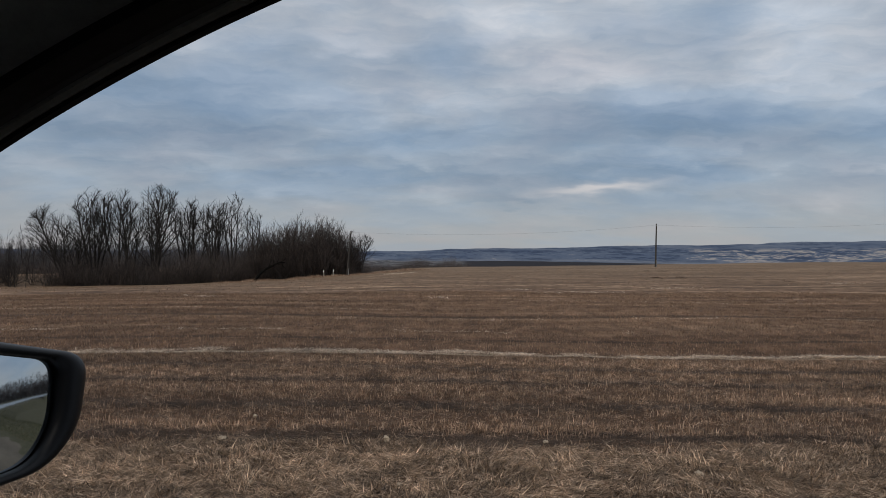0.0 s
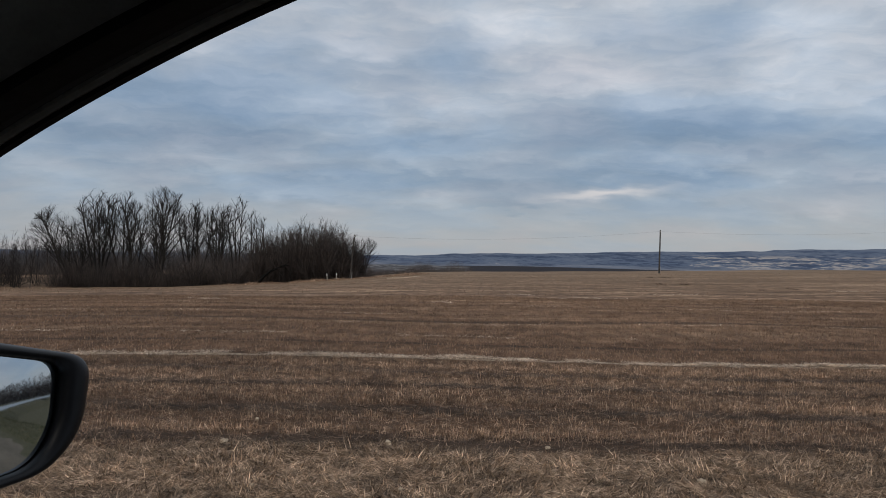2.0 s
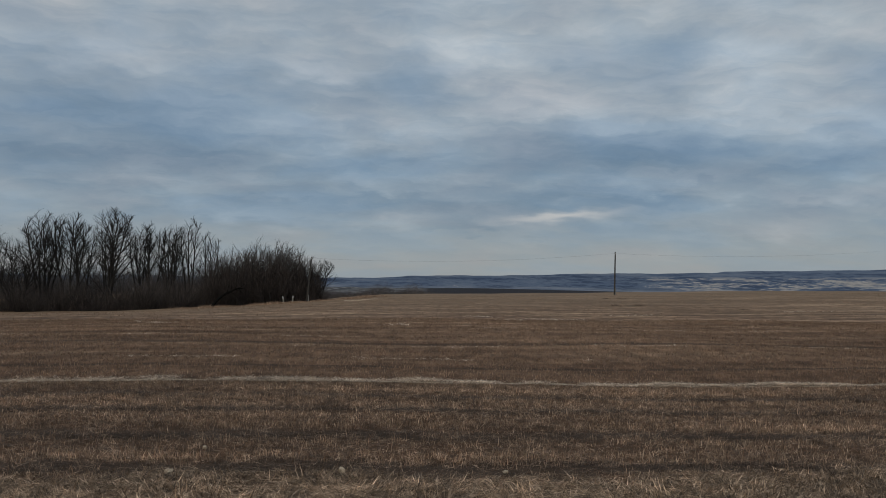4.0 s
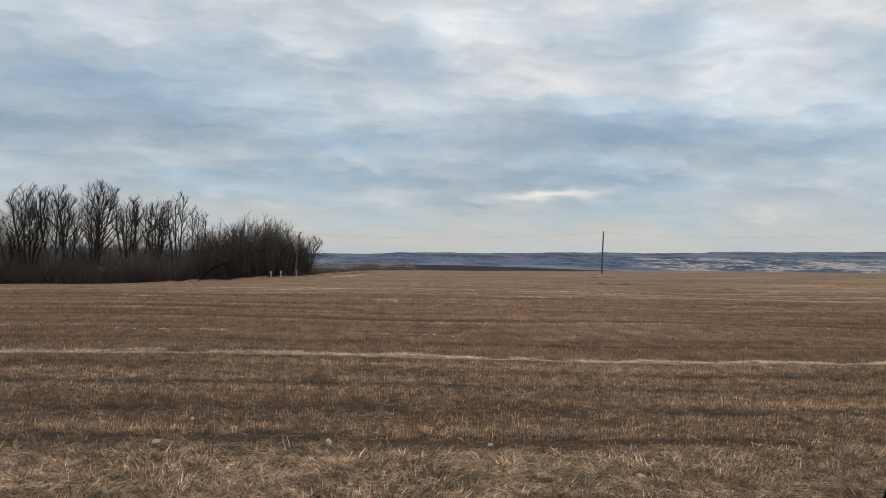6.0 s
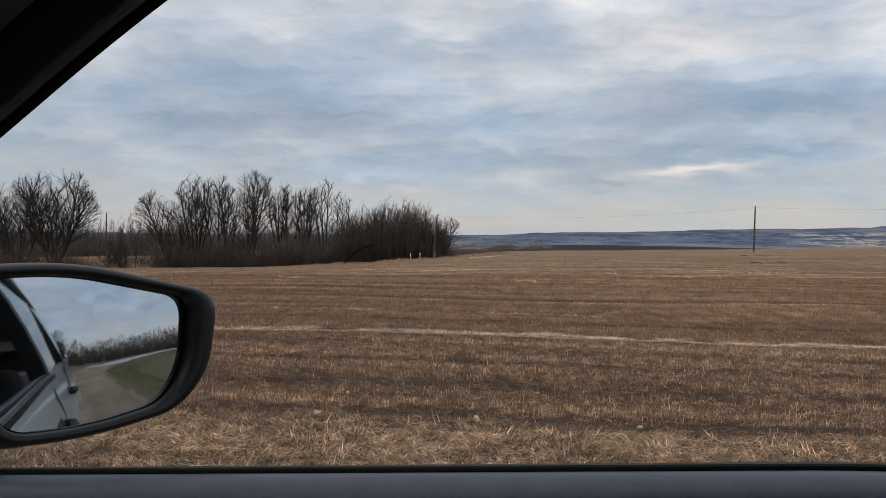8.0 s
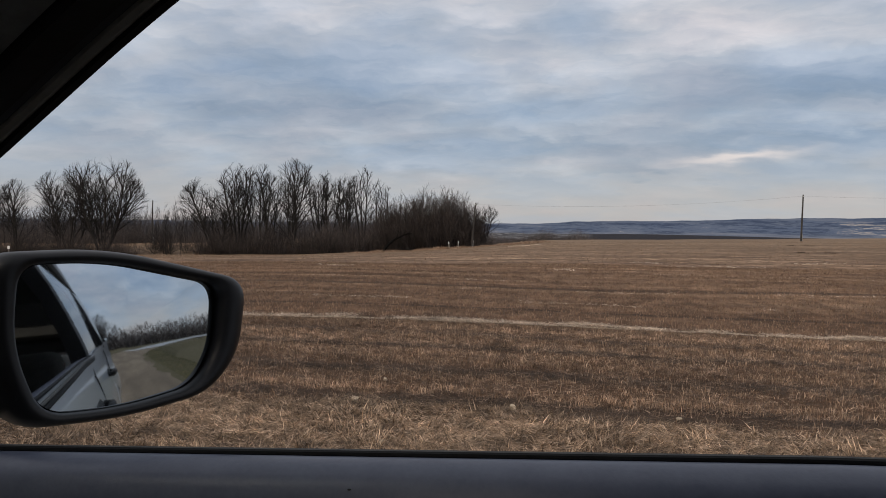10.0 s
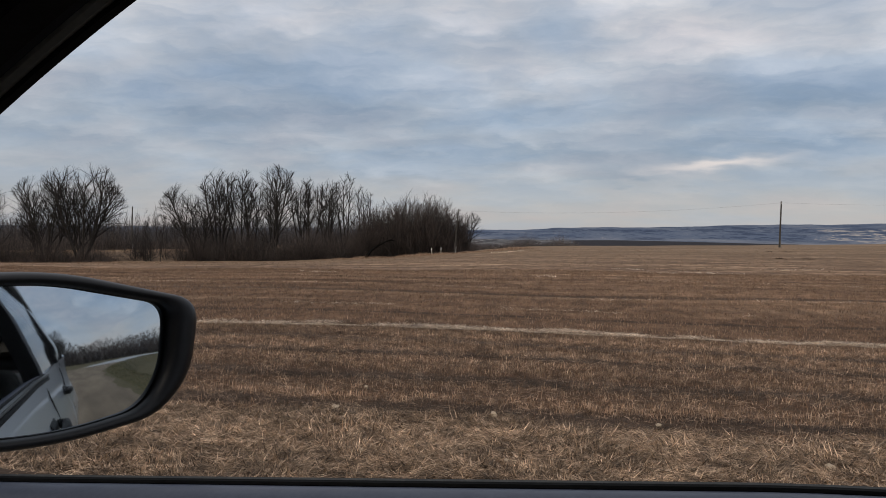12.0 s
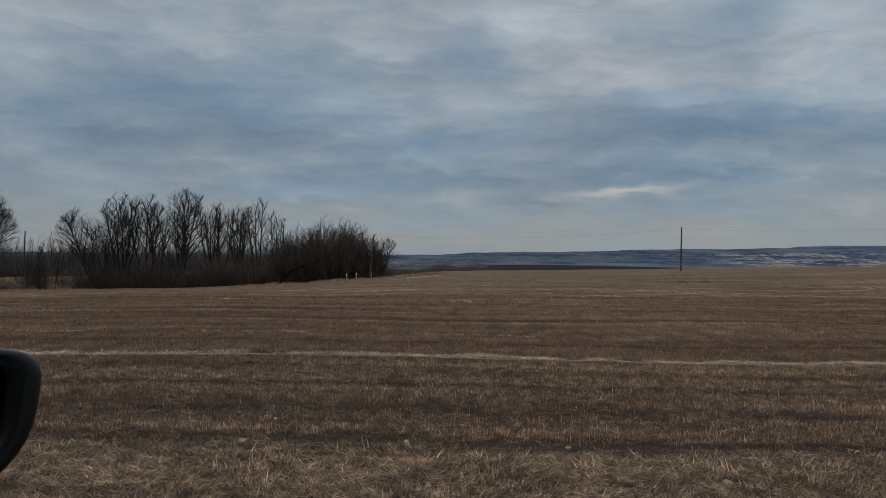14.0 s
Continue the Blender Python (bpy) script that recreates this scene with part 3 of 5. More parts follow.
# ---------------------------------------------------------------- stubble, straw and grass
def blades(name, x, y, height, width, lean, rng, mat, label, category="stubble", flat=None, lift=0.0, slim=False):
    """One joined sheet of tapered, bent stalks standing on the land."""
    n = len(x)
    th = rng.uniform(0, 2 * np.pi, n)
    ld = rng.uniform(0, 2 * np.pi, n)
    if flat is not None:
        ld = flat + rng.normal(0, 0.6, n)
    z = land(x, y) - 0.01 + lift
    base = np.stack([x, y, z], -1)
    side = np.stack([np.cos(th), np.sin(th), np.zeros(n)], -1) * (width * 0.5)[:, None]
    out = np.stack([np.cos(ld), np.sin(ld), np.zeros(n)], -1)
    up = np.array([0, 0, 1.0])
    c, s = np.cos(lean)[:, None], np.sin(lean)[:, None]
    mid = base + (up * c + out * s) * (height * 0.55)[:, None]
    bend = np.clip(lean + rng.uniform(0, 0.45, n), 0, 1.54)
    tip = mid + (up * np.cos(bend)[:, None] + out * np.sin(bend)[:, None]) * (height * 0.45)[:, None]
    if slim:
        v = np.stack([base - side, base + side, tip], 1).reshape(-1, 3)
        loops, starts = np.arange(n * 3), np.arange(n) * 3
    else:
        v = np.stack([base - side, base + side, mid + side * 0.8, mid - side * 0.8, tip], 1).reshape(-1, 3)
        k = np.arange(n) * 5
        loops = np.stack([k, k + 1, k + 2, k + 3, k + 3, k + 2, k + 4], -1).ravel()
        starts = (np.arange(n)[:, None] * 7 + np.array([0, 4])).ravel()
    me = bpy.data.meshes.new(name)
    me.vertices.add(len(v))
    me.vertices.foreach_set("co", v.ravel())
    me.loops.add(len(loops))
    me.loops.foreach_set("vertex_index", loops.astype(np.int32))
    me.polygons.add(len(starts))
    me.polygons.foreach_set("loop_start", starts.astype(np.int32))
    me.materials.append(mat)
    me.update(calc_edges=True)
    ob = new(name, me)
    return tagged(ob, label, category, kind="stuff")


def scatter(rng, y0, y1, per_m2, power=1.0):
    """Places on the field in front of the road, thinning with distance as the width grows."""
    area = 0.875 * ((y1 + 1) ** 2 - (y0 + 1) ** 2) + 3 * (y1 - y0)
    n = int(area * per_m2)
    u = rng.uniform(0, 1, n)
    y = np.sqrt((y0 + 1) ** 2 + u * ((y1 + 1) ** 2 - (y0 + 1) ** 2)) - 1
    x = rng.uniform(-1.0, 0.85, n) * (y + 1) + rng.uniform(-1.5, 1.5, n)
    return x, y


# dark wheel tracks and thin strips between the drilled rows, by distance from the road
TRACKS = ((7.85, 0.22), (9.62, 0.18), (11.75, 0.16), (13.2, 0.10), (18.4, 0.18), (21.7, 0.35), (26.0, 0.6), (31.0, 0.5), (37.0, 0.8))


def track_depth(x, y):
    w = y + 0.18 * np.sin(x * 0.45 + 1) + 0.09 * np.sin(x * 1.3)
    d = np.zeros_like(y)
    for c, s in TRACKS:
        d = np.maximum(d, np.exp(-((w - c) / s) ** 2) * (0.75 + 0.25 * np.sin(x * 0.7 + c)))
    return d


def band(x, y):
    """Thick and thin strips of stubble lying along the field."""
    w = y + 0.16 * np.sin(x * 0.31 + 0.6) + 0.07 * np.sin(x * 1.1 + y)
    return np.clip(0.5 + 0.42 * np.sin(w * 6.9 + 1.2 * np.sin(w * 1.7)) + 0.35 * np.sin(w * 3.1 + 0.8), 0, 1)


def build_field():
    rng = np.random.default_rng(7)

    def edge_straw(per_m2):
        x, y = scatter(rng, 4.6, 7.9, per_m2)
        mat = smooth(5.30, 5.85, y + 0.9 * smooth(-0.8, -2.8, x) + 0.22 * np.sin(x * 0.7 + 2) + 0.15 * np.sin(x * 2.1)) * (0.8 + 0.2 * np.sin(x * 1.9 + y * 3))
        keep = rng.uniform(0, 1, len(x)) < (1 - smooth(7.05, 7.7, y + 0.20 * np.sin(x * 0.8) + 0.10 * np.sin(x * 2.9))) * (0.22 + 0.78 * mat)
        lumps = 0.55 + 0.45 * np.sin(x * 9.1 + 2 * np.sin(y * 5.3)) * np.sin(y * 11.7 + 1.5 * np.sin(x * 4.1))
        keep &= rng.uniform(0, 1, len(x)) < lumps + 0.25
        return x[keep], y[keep]

    # flattened pale straw along the field's edge: a short mat, long bent blades over it, loose tufts
    x, y = edge_straw(3200)
    n = len(x)
    blades("flattened_straw", x, y, rng.uniform(0.03, 0.08, n), rng.uniform(0.005, 0.009, n), rng.uniform(0.8, 1.5, n), rng, M_STRAW, "short matted dead grass at the field's edge", "straw", lift=rng.uniform(0.005, 0.035, n), slim=True)
    x, y = edge_straw(6800)
    n = len(x)
    comb = 0.9 * np.sin(x * 1.3 + 2 * np.sin(y * 2.1)) + 0.7 * np.sin(x * 3.7 + y)
    blades("flattened_straw", x, y, rng.uniform(0.06, 0.17, n), rng.uniform(0.007, 0.014, n), np.where(rng.uniform(0, 1, n) < 0.94, rng.uniform(1.15, 1.53, n), rng.uniform(0.3, 1.0, n)), rng, M_STRAW, "flattened pale straw and dead grass at the field's edge", "straw", flat=comb + np.where(rng.uniform(0, 1, n) < 0.5, 0.0, np.pi), lift=rng.uniform(0.012, 0.065, n), slim=True)
    tx, ty = edge_straw(11)
    n = len(tx) * 26
    x, y = np.repeat(tx, 26) + rng.normal(0, 0.035, n), np.repeat(ty, 26) + rng.normal(0, 0.035, n)
    blades("grass_tufts", x, y, rng.uniform(0.06, 0.15, n), rng.uniform(0.007, 0.012, n), rng.uniform(0.2, 1.25, n), rng, M_STRAW, "loose tufts of pale dead grass at the field's edge", "dead grass")
    # the same dead grass on the lip of the road bank
    n = 14000
    x, y = rng.uniform(-6, 5, n), rng.uniform(2.3, 5.0, n)
    blades("bank_straw", x, y, rng.uniform(0.03, 0.09, n), rng.uniform(0.003, 0.006, n), rng.uniform(1.1, 1.53, n), rng, M_STRAW, "flattened dead grass on the lip of the road bank", "straw")
    # upright stubble in drilled rows, thick and thin by turns; simpler stalks further out
    for y0, y1, per_m2, slim in ((7.0, 11.0, 2000, False), (11.0, 16.0, 2200, True)):
        x, y = scatter(rng, y0, y1, per_m2)
        t = track_depth(x, y)
        row = 0.5 + 0.5 * np.cos(2 * np.pi * (y + 0.03 * np.sin(x * 1.7)) / 0.28)
        clump = 0.5 + 0.5 * np.sin(x * 3.1 + 2 * np.sin(y * 2.3)) * np.sin(y * 4.7 + x * 1.3)
        b = band(x, y)
        keep = rng.uniform(0, 1, len(x)) < (0.35 + 0.65 * row) * (1 - 0.74 * t) * (0.45 + 0.55 * clump) * (1 - 0.85 * np.exp(-((y - 15.48) / 0.22) ** 2)) * smooth(7.1, 7.6, y) * (0.46 + 0.54 * b)
        x, y, b = x[keep], y[keep], b[keep]
        n = len(x)
        blades("stubble", x, y, rng.uniform(0.04, 0.115, n) * (0.65 + 0.5 * b) + 0.05 * (rng.uniform(0, 1, n) > 0.95), rng.uniform(0.0050, 0.0100, n) * (1.5 if slim else 1.0), np.abs(rng.normal(0, 0.62, n)), rng, M_STALK, "upright brown cereal stubble in drilled rows", slim=slim)
    # cut straws strewn flat over the rows
    x, y = scatter(rng, 7.3, 15.2, 620)
    b = band(x, y)
    keep = rng.uniform(0, 1, len(x)) < 0.30 + 0.70 * b
    x, y = x[keep], y[keep]
    n = len(x)
    blades("straw_litter", x, y, rng.uniform(0.07, 0.24, n), rng.uniform(0.006, 0.011, n), rng.uniform(1.25, 1.54, n), rng, M_STALK, "cut brown straws strewn flat over the stubble", "straw", flat=np.where(rng.uniform(0, 1, n) < 0.5, 0.0, np.pi), lift=rng.uniform(0.015, 0.05, n), slim=True)
    # litter lying in the tracks
    x, y = scatter(rng, 7.2, 16.0, 480)
    n = len(x)
    blades("straw_litter", x, y, rng.uniform(0.08, 0.26, n), rng.uniform(0.006, 0.011, n), rng.uniform(1.25, 1.54, n), rng, M_DARKSTRAW, "loose brown straw lying between the stubble", "straw", lift=rng.uniform(0.012, 0.035, n), slim=True)
    # long straws lying along the wheel tracks
    n = 66000
    which = rng.integers(0, 4, n)
    x = rng.uniform(-15, 13, n)
    y = np.array([c for c, s in TRACKS])[which] + rng.normal(0, 1, n) * np.array([s for c, s in TRACKS])[which] * 0.9 - 0.18 * np.sin(x * 0.45 + 1) - 0.09 * np.sin(x * 1.3)
    blades("track_straw", x, y, rng.uniform(0.15, 0.42, n), rng.uniform(0.005, 0.009, n), rng.uniform(1.36, 1.55, n), rng, M_DARKSTRAW, "dark brown straw pressed flat in the wheel tracks", "straw", flat=np.where(rng.uniform(0, 1, n) < 0.5, 0.0, np.pi), lift=rng.uniform(0.01, 0.04, n), slim=True)
    # paler, taller stalks standing in loose clumps
    x, y = scatter(rng, 7.9, 14.6, 150)
    clump = np.sin(x * 1.3 + np.sin(y * 1.9) * 2) * np.sin(y * 3.1 + x * 0.4) + 0.45 * np.sin(x * 5.2 + y * 2)
    keep = (rng.uniform(0, 1, len(x)) < np.clip(clump, 0, 1)) & (track_depth(x, y) < 0.35)
    x, y = x[keep], y[keep]
    n = len(x)
    blades("stubble", x, y, rng.uniform(0.06, 0.16, n), rng.uniform(0.005, 0.009, n), np.abs(rng.normal(0, 0.7, n)), rng, M_STRAW, "pale taller stalks in loose clumps")
    # pale straw line left by the harvester
    n = 66000
    x = rng.uniform(-22, 17, n)
    y = 15.48 + rng.normal(0, 1, n) * (0.150 - 0.0065 * x) + 0.08 * np.sin(x * 0.9) + 0.05 * np.sin(x * 3.1)
    keep = rng.uniform(0, 1, n) < 0.45 + 0.4 * np.sin(x * 1.1 + 1) * np.sin(x * 0.43) + 0.25 * np.sin(x * 4.3)
    x, y = x[keep], y[keep]
    n = len(x)
    blades("straw_line", x, y, rng.uniform(0.10, 0.24, n), rng.uniform(0.005, 0.010, n), rng.uniform(1.25, 1.54, n), rng, M_PALE, "pale line of loose straw left on the stubble", "straw", lift=0.03)
    # thin broken lines of straw further out
    xs, ys = [], []
    for ly, x0, x1, k in ((20.4, -16, 6, 1300), (24.8, -4, 20, 1100), (29.5, -24, -2, 900), (34.5, 4, 30, 1000)):
        lx = rng.uniform(x0, x1, k)
        on = np.sin(lx * 0.9 + ly) + 0.6 * np.sin(lx * 2.7 + 2 * ly) > -0.1
        xs.append(lx[on])
        ys.append(ly + rng.normal(0, 0.16, on.sum()) + 0.15 * np.sin(lx[on] * 0.3) + 0.012 * lx[on])
    x, y = np.concatenate(xs), np.concatenate(ys)
    n = len(x)
    blades("straw_line", x, y, rng.uniform(0.10, 0.25, n), rng.uniform(0.010, 0.020, n), rng.uniform(1.2, 1.52, n), rng, M_PALE, "thin broken lines of pale straw across the field", "straw", lift=0.05, slim=True)
    # stubble further out, coarser
    x, y = scatter(rng, 15.8, 44.0, 150)
    t = track_depth(x, y)
    keep = rng.uniform(0, 1, len(x)) < 1 - 0.6 * t
    x, y = x[keep], y[keep]
    n = len(x)
    blades("stubble", x, y, rng.uniform(0.05, 0.13, n), rng.uniform(0.014, 0.028, n) * (0.6 + y / 50), np.abs(rng.normal(0, 0.6, n)), rng, M_STALKFAR, "upright brown cereal stubble across the field", slim=True)
    x, y = scatter(rng, 44.0, 112.0, 4.0)
    n = len(x)
    blades("stubble", x, y, rng.uniform(0.05, 0.13, n), rng.uniform(0.04, 0.08, n), np.abs(rng.normal(0, 0.8, n)), rng, M_STALKFAR, "distant brown cereal stubble towards the trees", slim=True)
    # pale straw swaths far out
    xs, ys = [], []
    for cx, cy, ln in ((5.0, 45.0, 1.2), (6.6, 41.5, 1.2), (9.5, 43.0, 2.0), (16.0, 47.5, 2.0), (-13.0, 37.5, 1.0), (-0.2, 36.5, 0.7), (33.0, 55.0, 2.0)):
        k = int(ln * 60)
        xs.append(cx + rng.normal(0, ln * 0.5, k))
        ys.append(cy + rng.normal(0, 0.35, k))
    x, y = np.concatenate(xs), np.concatenate(ys)
    n = len(x)
    blades("straw_swath", x, y, rng.uniform(0.15, 0.35, n), rng.uniform(0.02, 0.04, n), rng.uniform(1.1, 1.5, n), rng, M_PALE, "short swaths of pale loose straw on the field", "straw", lift=0.12)
    n = 420
    x = rng.uniform(-7.9, -3.6, n)
    y = 90.0 + 1.1 * np.sin(x * 1.4) + rng.normal(0, 0.45, n)
    blades("straw_swath", x, y, rng.uniform(0.10, 0.22, n), rng.uniform(0.06, 0.14, n), rng.uniform(1.1, 1.5, n), rng, M_PALE, "pale dusty track strewn with straw at the field's end", "straw", lift=0.05)
    # dark weedy clods near the foot of the pole
    xs, ys = [], []
    for cx, cy, ln in ((29.1, 91.0, 0.75), (27.6, 92.5, 0.5), (21.9, 70.0, 0.45), (24.1, 69.0, 0.40), (30.5, 60.0, 0.5)):
        xs.append(cx + rng.normal(0, ln * 0.5, 130))
        ys.append(cy + rng.normal(0, 0.5, 130))
    x, y = np.concatenate(xs), np.concatenate(ys)
    n = len(x)
    blades("dark_weeds", x, y, rng.uniform(0.08, 0.24, n), rng.uniform(0.03, 0.06, n), rng.uniform(0.3, 1.4, n), rng, M_DARKSTRAW, "low dark dead weeds near the foot of the pole", "weeds", slim=True)
    # green grass on the bank, along the road behind the car
    n = 40000
    x = 4.6 + 40 * rng.uniform(0, 1, n) ** 1.6
    y = road_mid(x) + rng.uniform(3.3, 6.2, n)
    blades("verge_grass", x, y, rng.uniform(0.05, 0.14, n), rng.uniform(0.006, 0.014, n), rng.uniform(0.2, 1.2, n), rng, M_GRASS, "short green and dry grass on the road bank", "grass", slim=True)


build_field()


def stone(x, y, size, squash, seed):
    rng = random.Random(seed)
    bm = bmesh.new()
    bmesh.ops.create_icosphere(bm, subdivisions=3, radius=size)
    for v in bm.verts:
        q = v.co / size
        v.co *= 1 + 0.55 * noise.noise(q * 1.3 + Vector((seed, 0, 0))) + 0.24 * noise.noise(q * 3.1 + Vector((0, seed, 0)))
        v.co.z *= squash
    bmesh.ops.rotate(bm, verts=bm.verts[:], cent=(0, 0, 0), matrix=Matrix.Rotation(rng.uniform(0, 6), 3, "Z"))
    ob = part("stone", bm, M_STONE)
    ob.location = (x, y, float(land(x, y)) + size * squash * 0.75 + 0.026)
    return ob


def gravel():
    """Small pale stones strewn along the road's edge."""
    rng = random.Random(17)
    bm = bmesh.new()
    for _ in range(260):
        x, y = rng.uniform(-7, 6), rng.gauss(1.7, 0.35)
        r = rng.uniform(0.004, 0.013)
        bmesh.ops.create_icosphere(bm, subdivisions=1, radius=r, matrix=Matrix.Translation((x, y, float(land(x, y)) + r * 0.3)) @ Matrix.Diagonal((rng.uniform(0.8, 1.4), rng.uniform(0.8, 1.4), rng.uniform(0.5, 0.9), 1)))
    tagged(part("gravel", bm, M_STONE), "small pale stones strewn along the road edge", "gravel", kind="stuff")


gravel()
for k, (sx, sy, size, sq, label) in enumerate((
        (-0.66, 7.57, 0.043, 0.90, "pale rounded stone lying in the stubble track"),
        (-2.69, 7.58, 0.052, 0.60, "flat pale stone lying in the stubble track"),
        (-2.60, 8.75, 0.030, 0.8, "small pale stone among the stubble"),
        (2.75, 6.35, 0.045, 0.5, "broken grey clod on the flattened straw"),
        (-0.40, 5.95, 0.030, 0.5, "small chalky stone on the field's edge"),
        (-3.3, 6.1, 0.030, 0.5, "small chalky stone on the field's edge"),
        (-1.9, 6.0, 0.030, 0.6, "small chalky stone on the field's edge"),
        (1.3, 7.55, 0.032, 0.6, "small pale stone in the stubble track"))):
    tagged(stone(sx, sy, size, sq, k + 3), label, "stone", "stones on the field")


# ---------------------------------------------------------------- power line
def pole(x, y, height, lean, label, arm=True):
    z = float(land(x, y))
    ob = thing("utility_pole", label, "pole", "power line poles", at=(x, y, z))
    top = Vector((lean * height, 0, height))
    part("post", tube_bm([Vector((0, 0, -0.4)), top * 0.5, top], [0.15, 0.125, 0.10], 12), M_POLEWOOD, ob)
    part("footing", tube_bm([Vector((0.14, 0.14, -0.4)), Vector((0.14, 0.14, 0)) + top * 0.16], [0.10, 0.10], 8), M_CONCRETE, ob, "pale concrete footing post")
    for s in (-1, 1):
        at = top - Vector((0, 0, 0.35)) + Vector((0.0, 0.13 * s, 0.0))
        part("insulator_hook", tube_bm([at - Vector((0, 0.06 * s, 0.1)), at + Vector((0, 0.05 * s, -0.1)), at + Vector((0, 0.10 * s, 0.0))], 0.018, 6), M_WIRE, ob)
        part("insulator", tube_bm([at + Vector((0, 0.10 * s, 0.0)), at + Vector((0, 0.10 * s, 0.07)), at + Vector((0, 0.10 * s, 0.14))], [0.05, 0.06, 0.03], 10), M_PORCELAIN, ob)
    return Vector((x, y, z)) + top


POLES = [(90.5, 119.0, 8.0, 0.0), (35.75, 115.0, 7.3, 0.02), (-15.9, 113.0, 7.4, 0.085), (-87.7, 133.0, 9.2, 0.02), (-124.0, 104.0, 8.2, 0.0)]
tops = [pole(px, py, ph, pl, "weathered wooden power pole standing at the field's edge") for px, py, ph, pl in POLES]


def wires():
    for s in (-1, 1):
        ob = thing("power_cable", "thin sagging power cable between the poles", "cable", "power line cables")
        for a, b in zip(tops, tops[1:]):
            off = Vector((0, 0.23 * s, -0.22))
            a2, b2 = a + off, b + off
            pts = [a2.lerp(b2, i / 16) - Vector((0, 0, 0.9 * 4 * (i / 16) * (1 - i / 16))) for i in range(17)]
            part("span", tube_bm(pts, 0.0035, 4), M_WIRE, ob)


wires()


def marker_post(x, y, h, lean):
    ob = thing("marker_post", "short pale wooden marker post in dry grass", "post", "marker posts", at=(x, y, float(land(x, y))))
    part("stake", tube_bm([(0, 0, -0.1), (lean * 0.7, 0, h * 0.7)], [0.075, 0.065], 8), M_PALEWOOD, ob)
    part("cap", tube_bm([(lean * 0.68, 0, h * 0.68), (lean, 0, h)], [0.075, 0.06], 8), M_PORCELAIN, ob, "white painted cap")


for q in ((-19.5, 112.2, 1.15, -0.14), (-18.1, 112.6, 1.15, 0.03)):
    marker_post(*q)


def small_sign(x, y):
    """A white round-cornered plate on a post, facing the road."""
    ob = thing("road_sign", "small white plate on a grey post by the field", "sign", at=(x, y, float(land(x, y))))
    part("post", tube_bm([(0, 0, -0.2), (0, 0, 1.75)], 0.05, 8), M_CONCRETE, ob)
    outline = rounded([(-0.24, 1.22), (0.24, 1.22), (0.24, 1.72), (-0.24, 1.72)], 0.12, 4)
    part("plate", loft_bm([[(p.x, d, p.y) for p in outline] for d in (-0.075, -0.055)]), M_PORCELAIN, ob, "white sheet-metal plate")


small_sign(-92.6, 100.0)


# ---------------------------------------------------------------- bare trees
class Wood:
    """Collects tapered tubes; thick ones and thin ones apart."""

    def __init__(self):
        self.v, self.f = ([], []), ([], [])

    def tube(self, pts, r0, r1, sides, fine):
        v, f = self.v[fine], self.f[fine]
        base, n = len(v), len(pts)
        radii = [r0 + (r1 - r0) * i / (n - 1) for i in range(n)]
        for ring in tube_rings(pts, radii, sides):
            v.extend(tuple(p) for p in ring)
        last = n - 1
        if fine and r1 < 0.012:
            del v[-sides:]
            v.append(tuple(pts[-1]))
            last = n - 2
            top, ring0 = len(v) - 1, base + (n - 2) * sides
            f.extend((ring0 + k, ring0 + (k + 1) % sides, top) for k in range(sides))
        for i in range(last):
            for k in range(sides):
                a, b = base + i * sides + k, base + i * sides + (k + 1) % sides
                f.append((a, b, b + sides, a + sides))


def bow(a, b, lift, n):
    """A limb from a to b that leaves a steeply and straightens out."""
    c = a.lerp(b, 0.45) + Vector((0, 0, lift))
    return [a * (1 - t) ** 2 + c * 2 * t * (1 - t) + b * t * t for t in (i / n for i in range(n + 1))]


def shaken(pts, rng, amount):
    return [p + Vector((rng.gauss(0, 1), rng.gauss(0, 1), rng.gauss(0, 1))) * amount * min(i, 2) / 2 for i, p in enumerate(pts)]


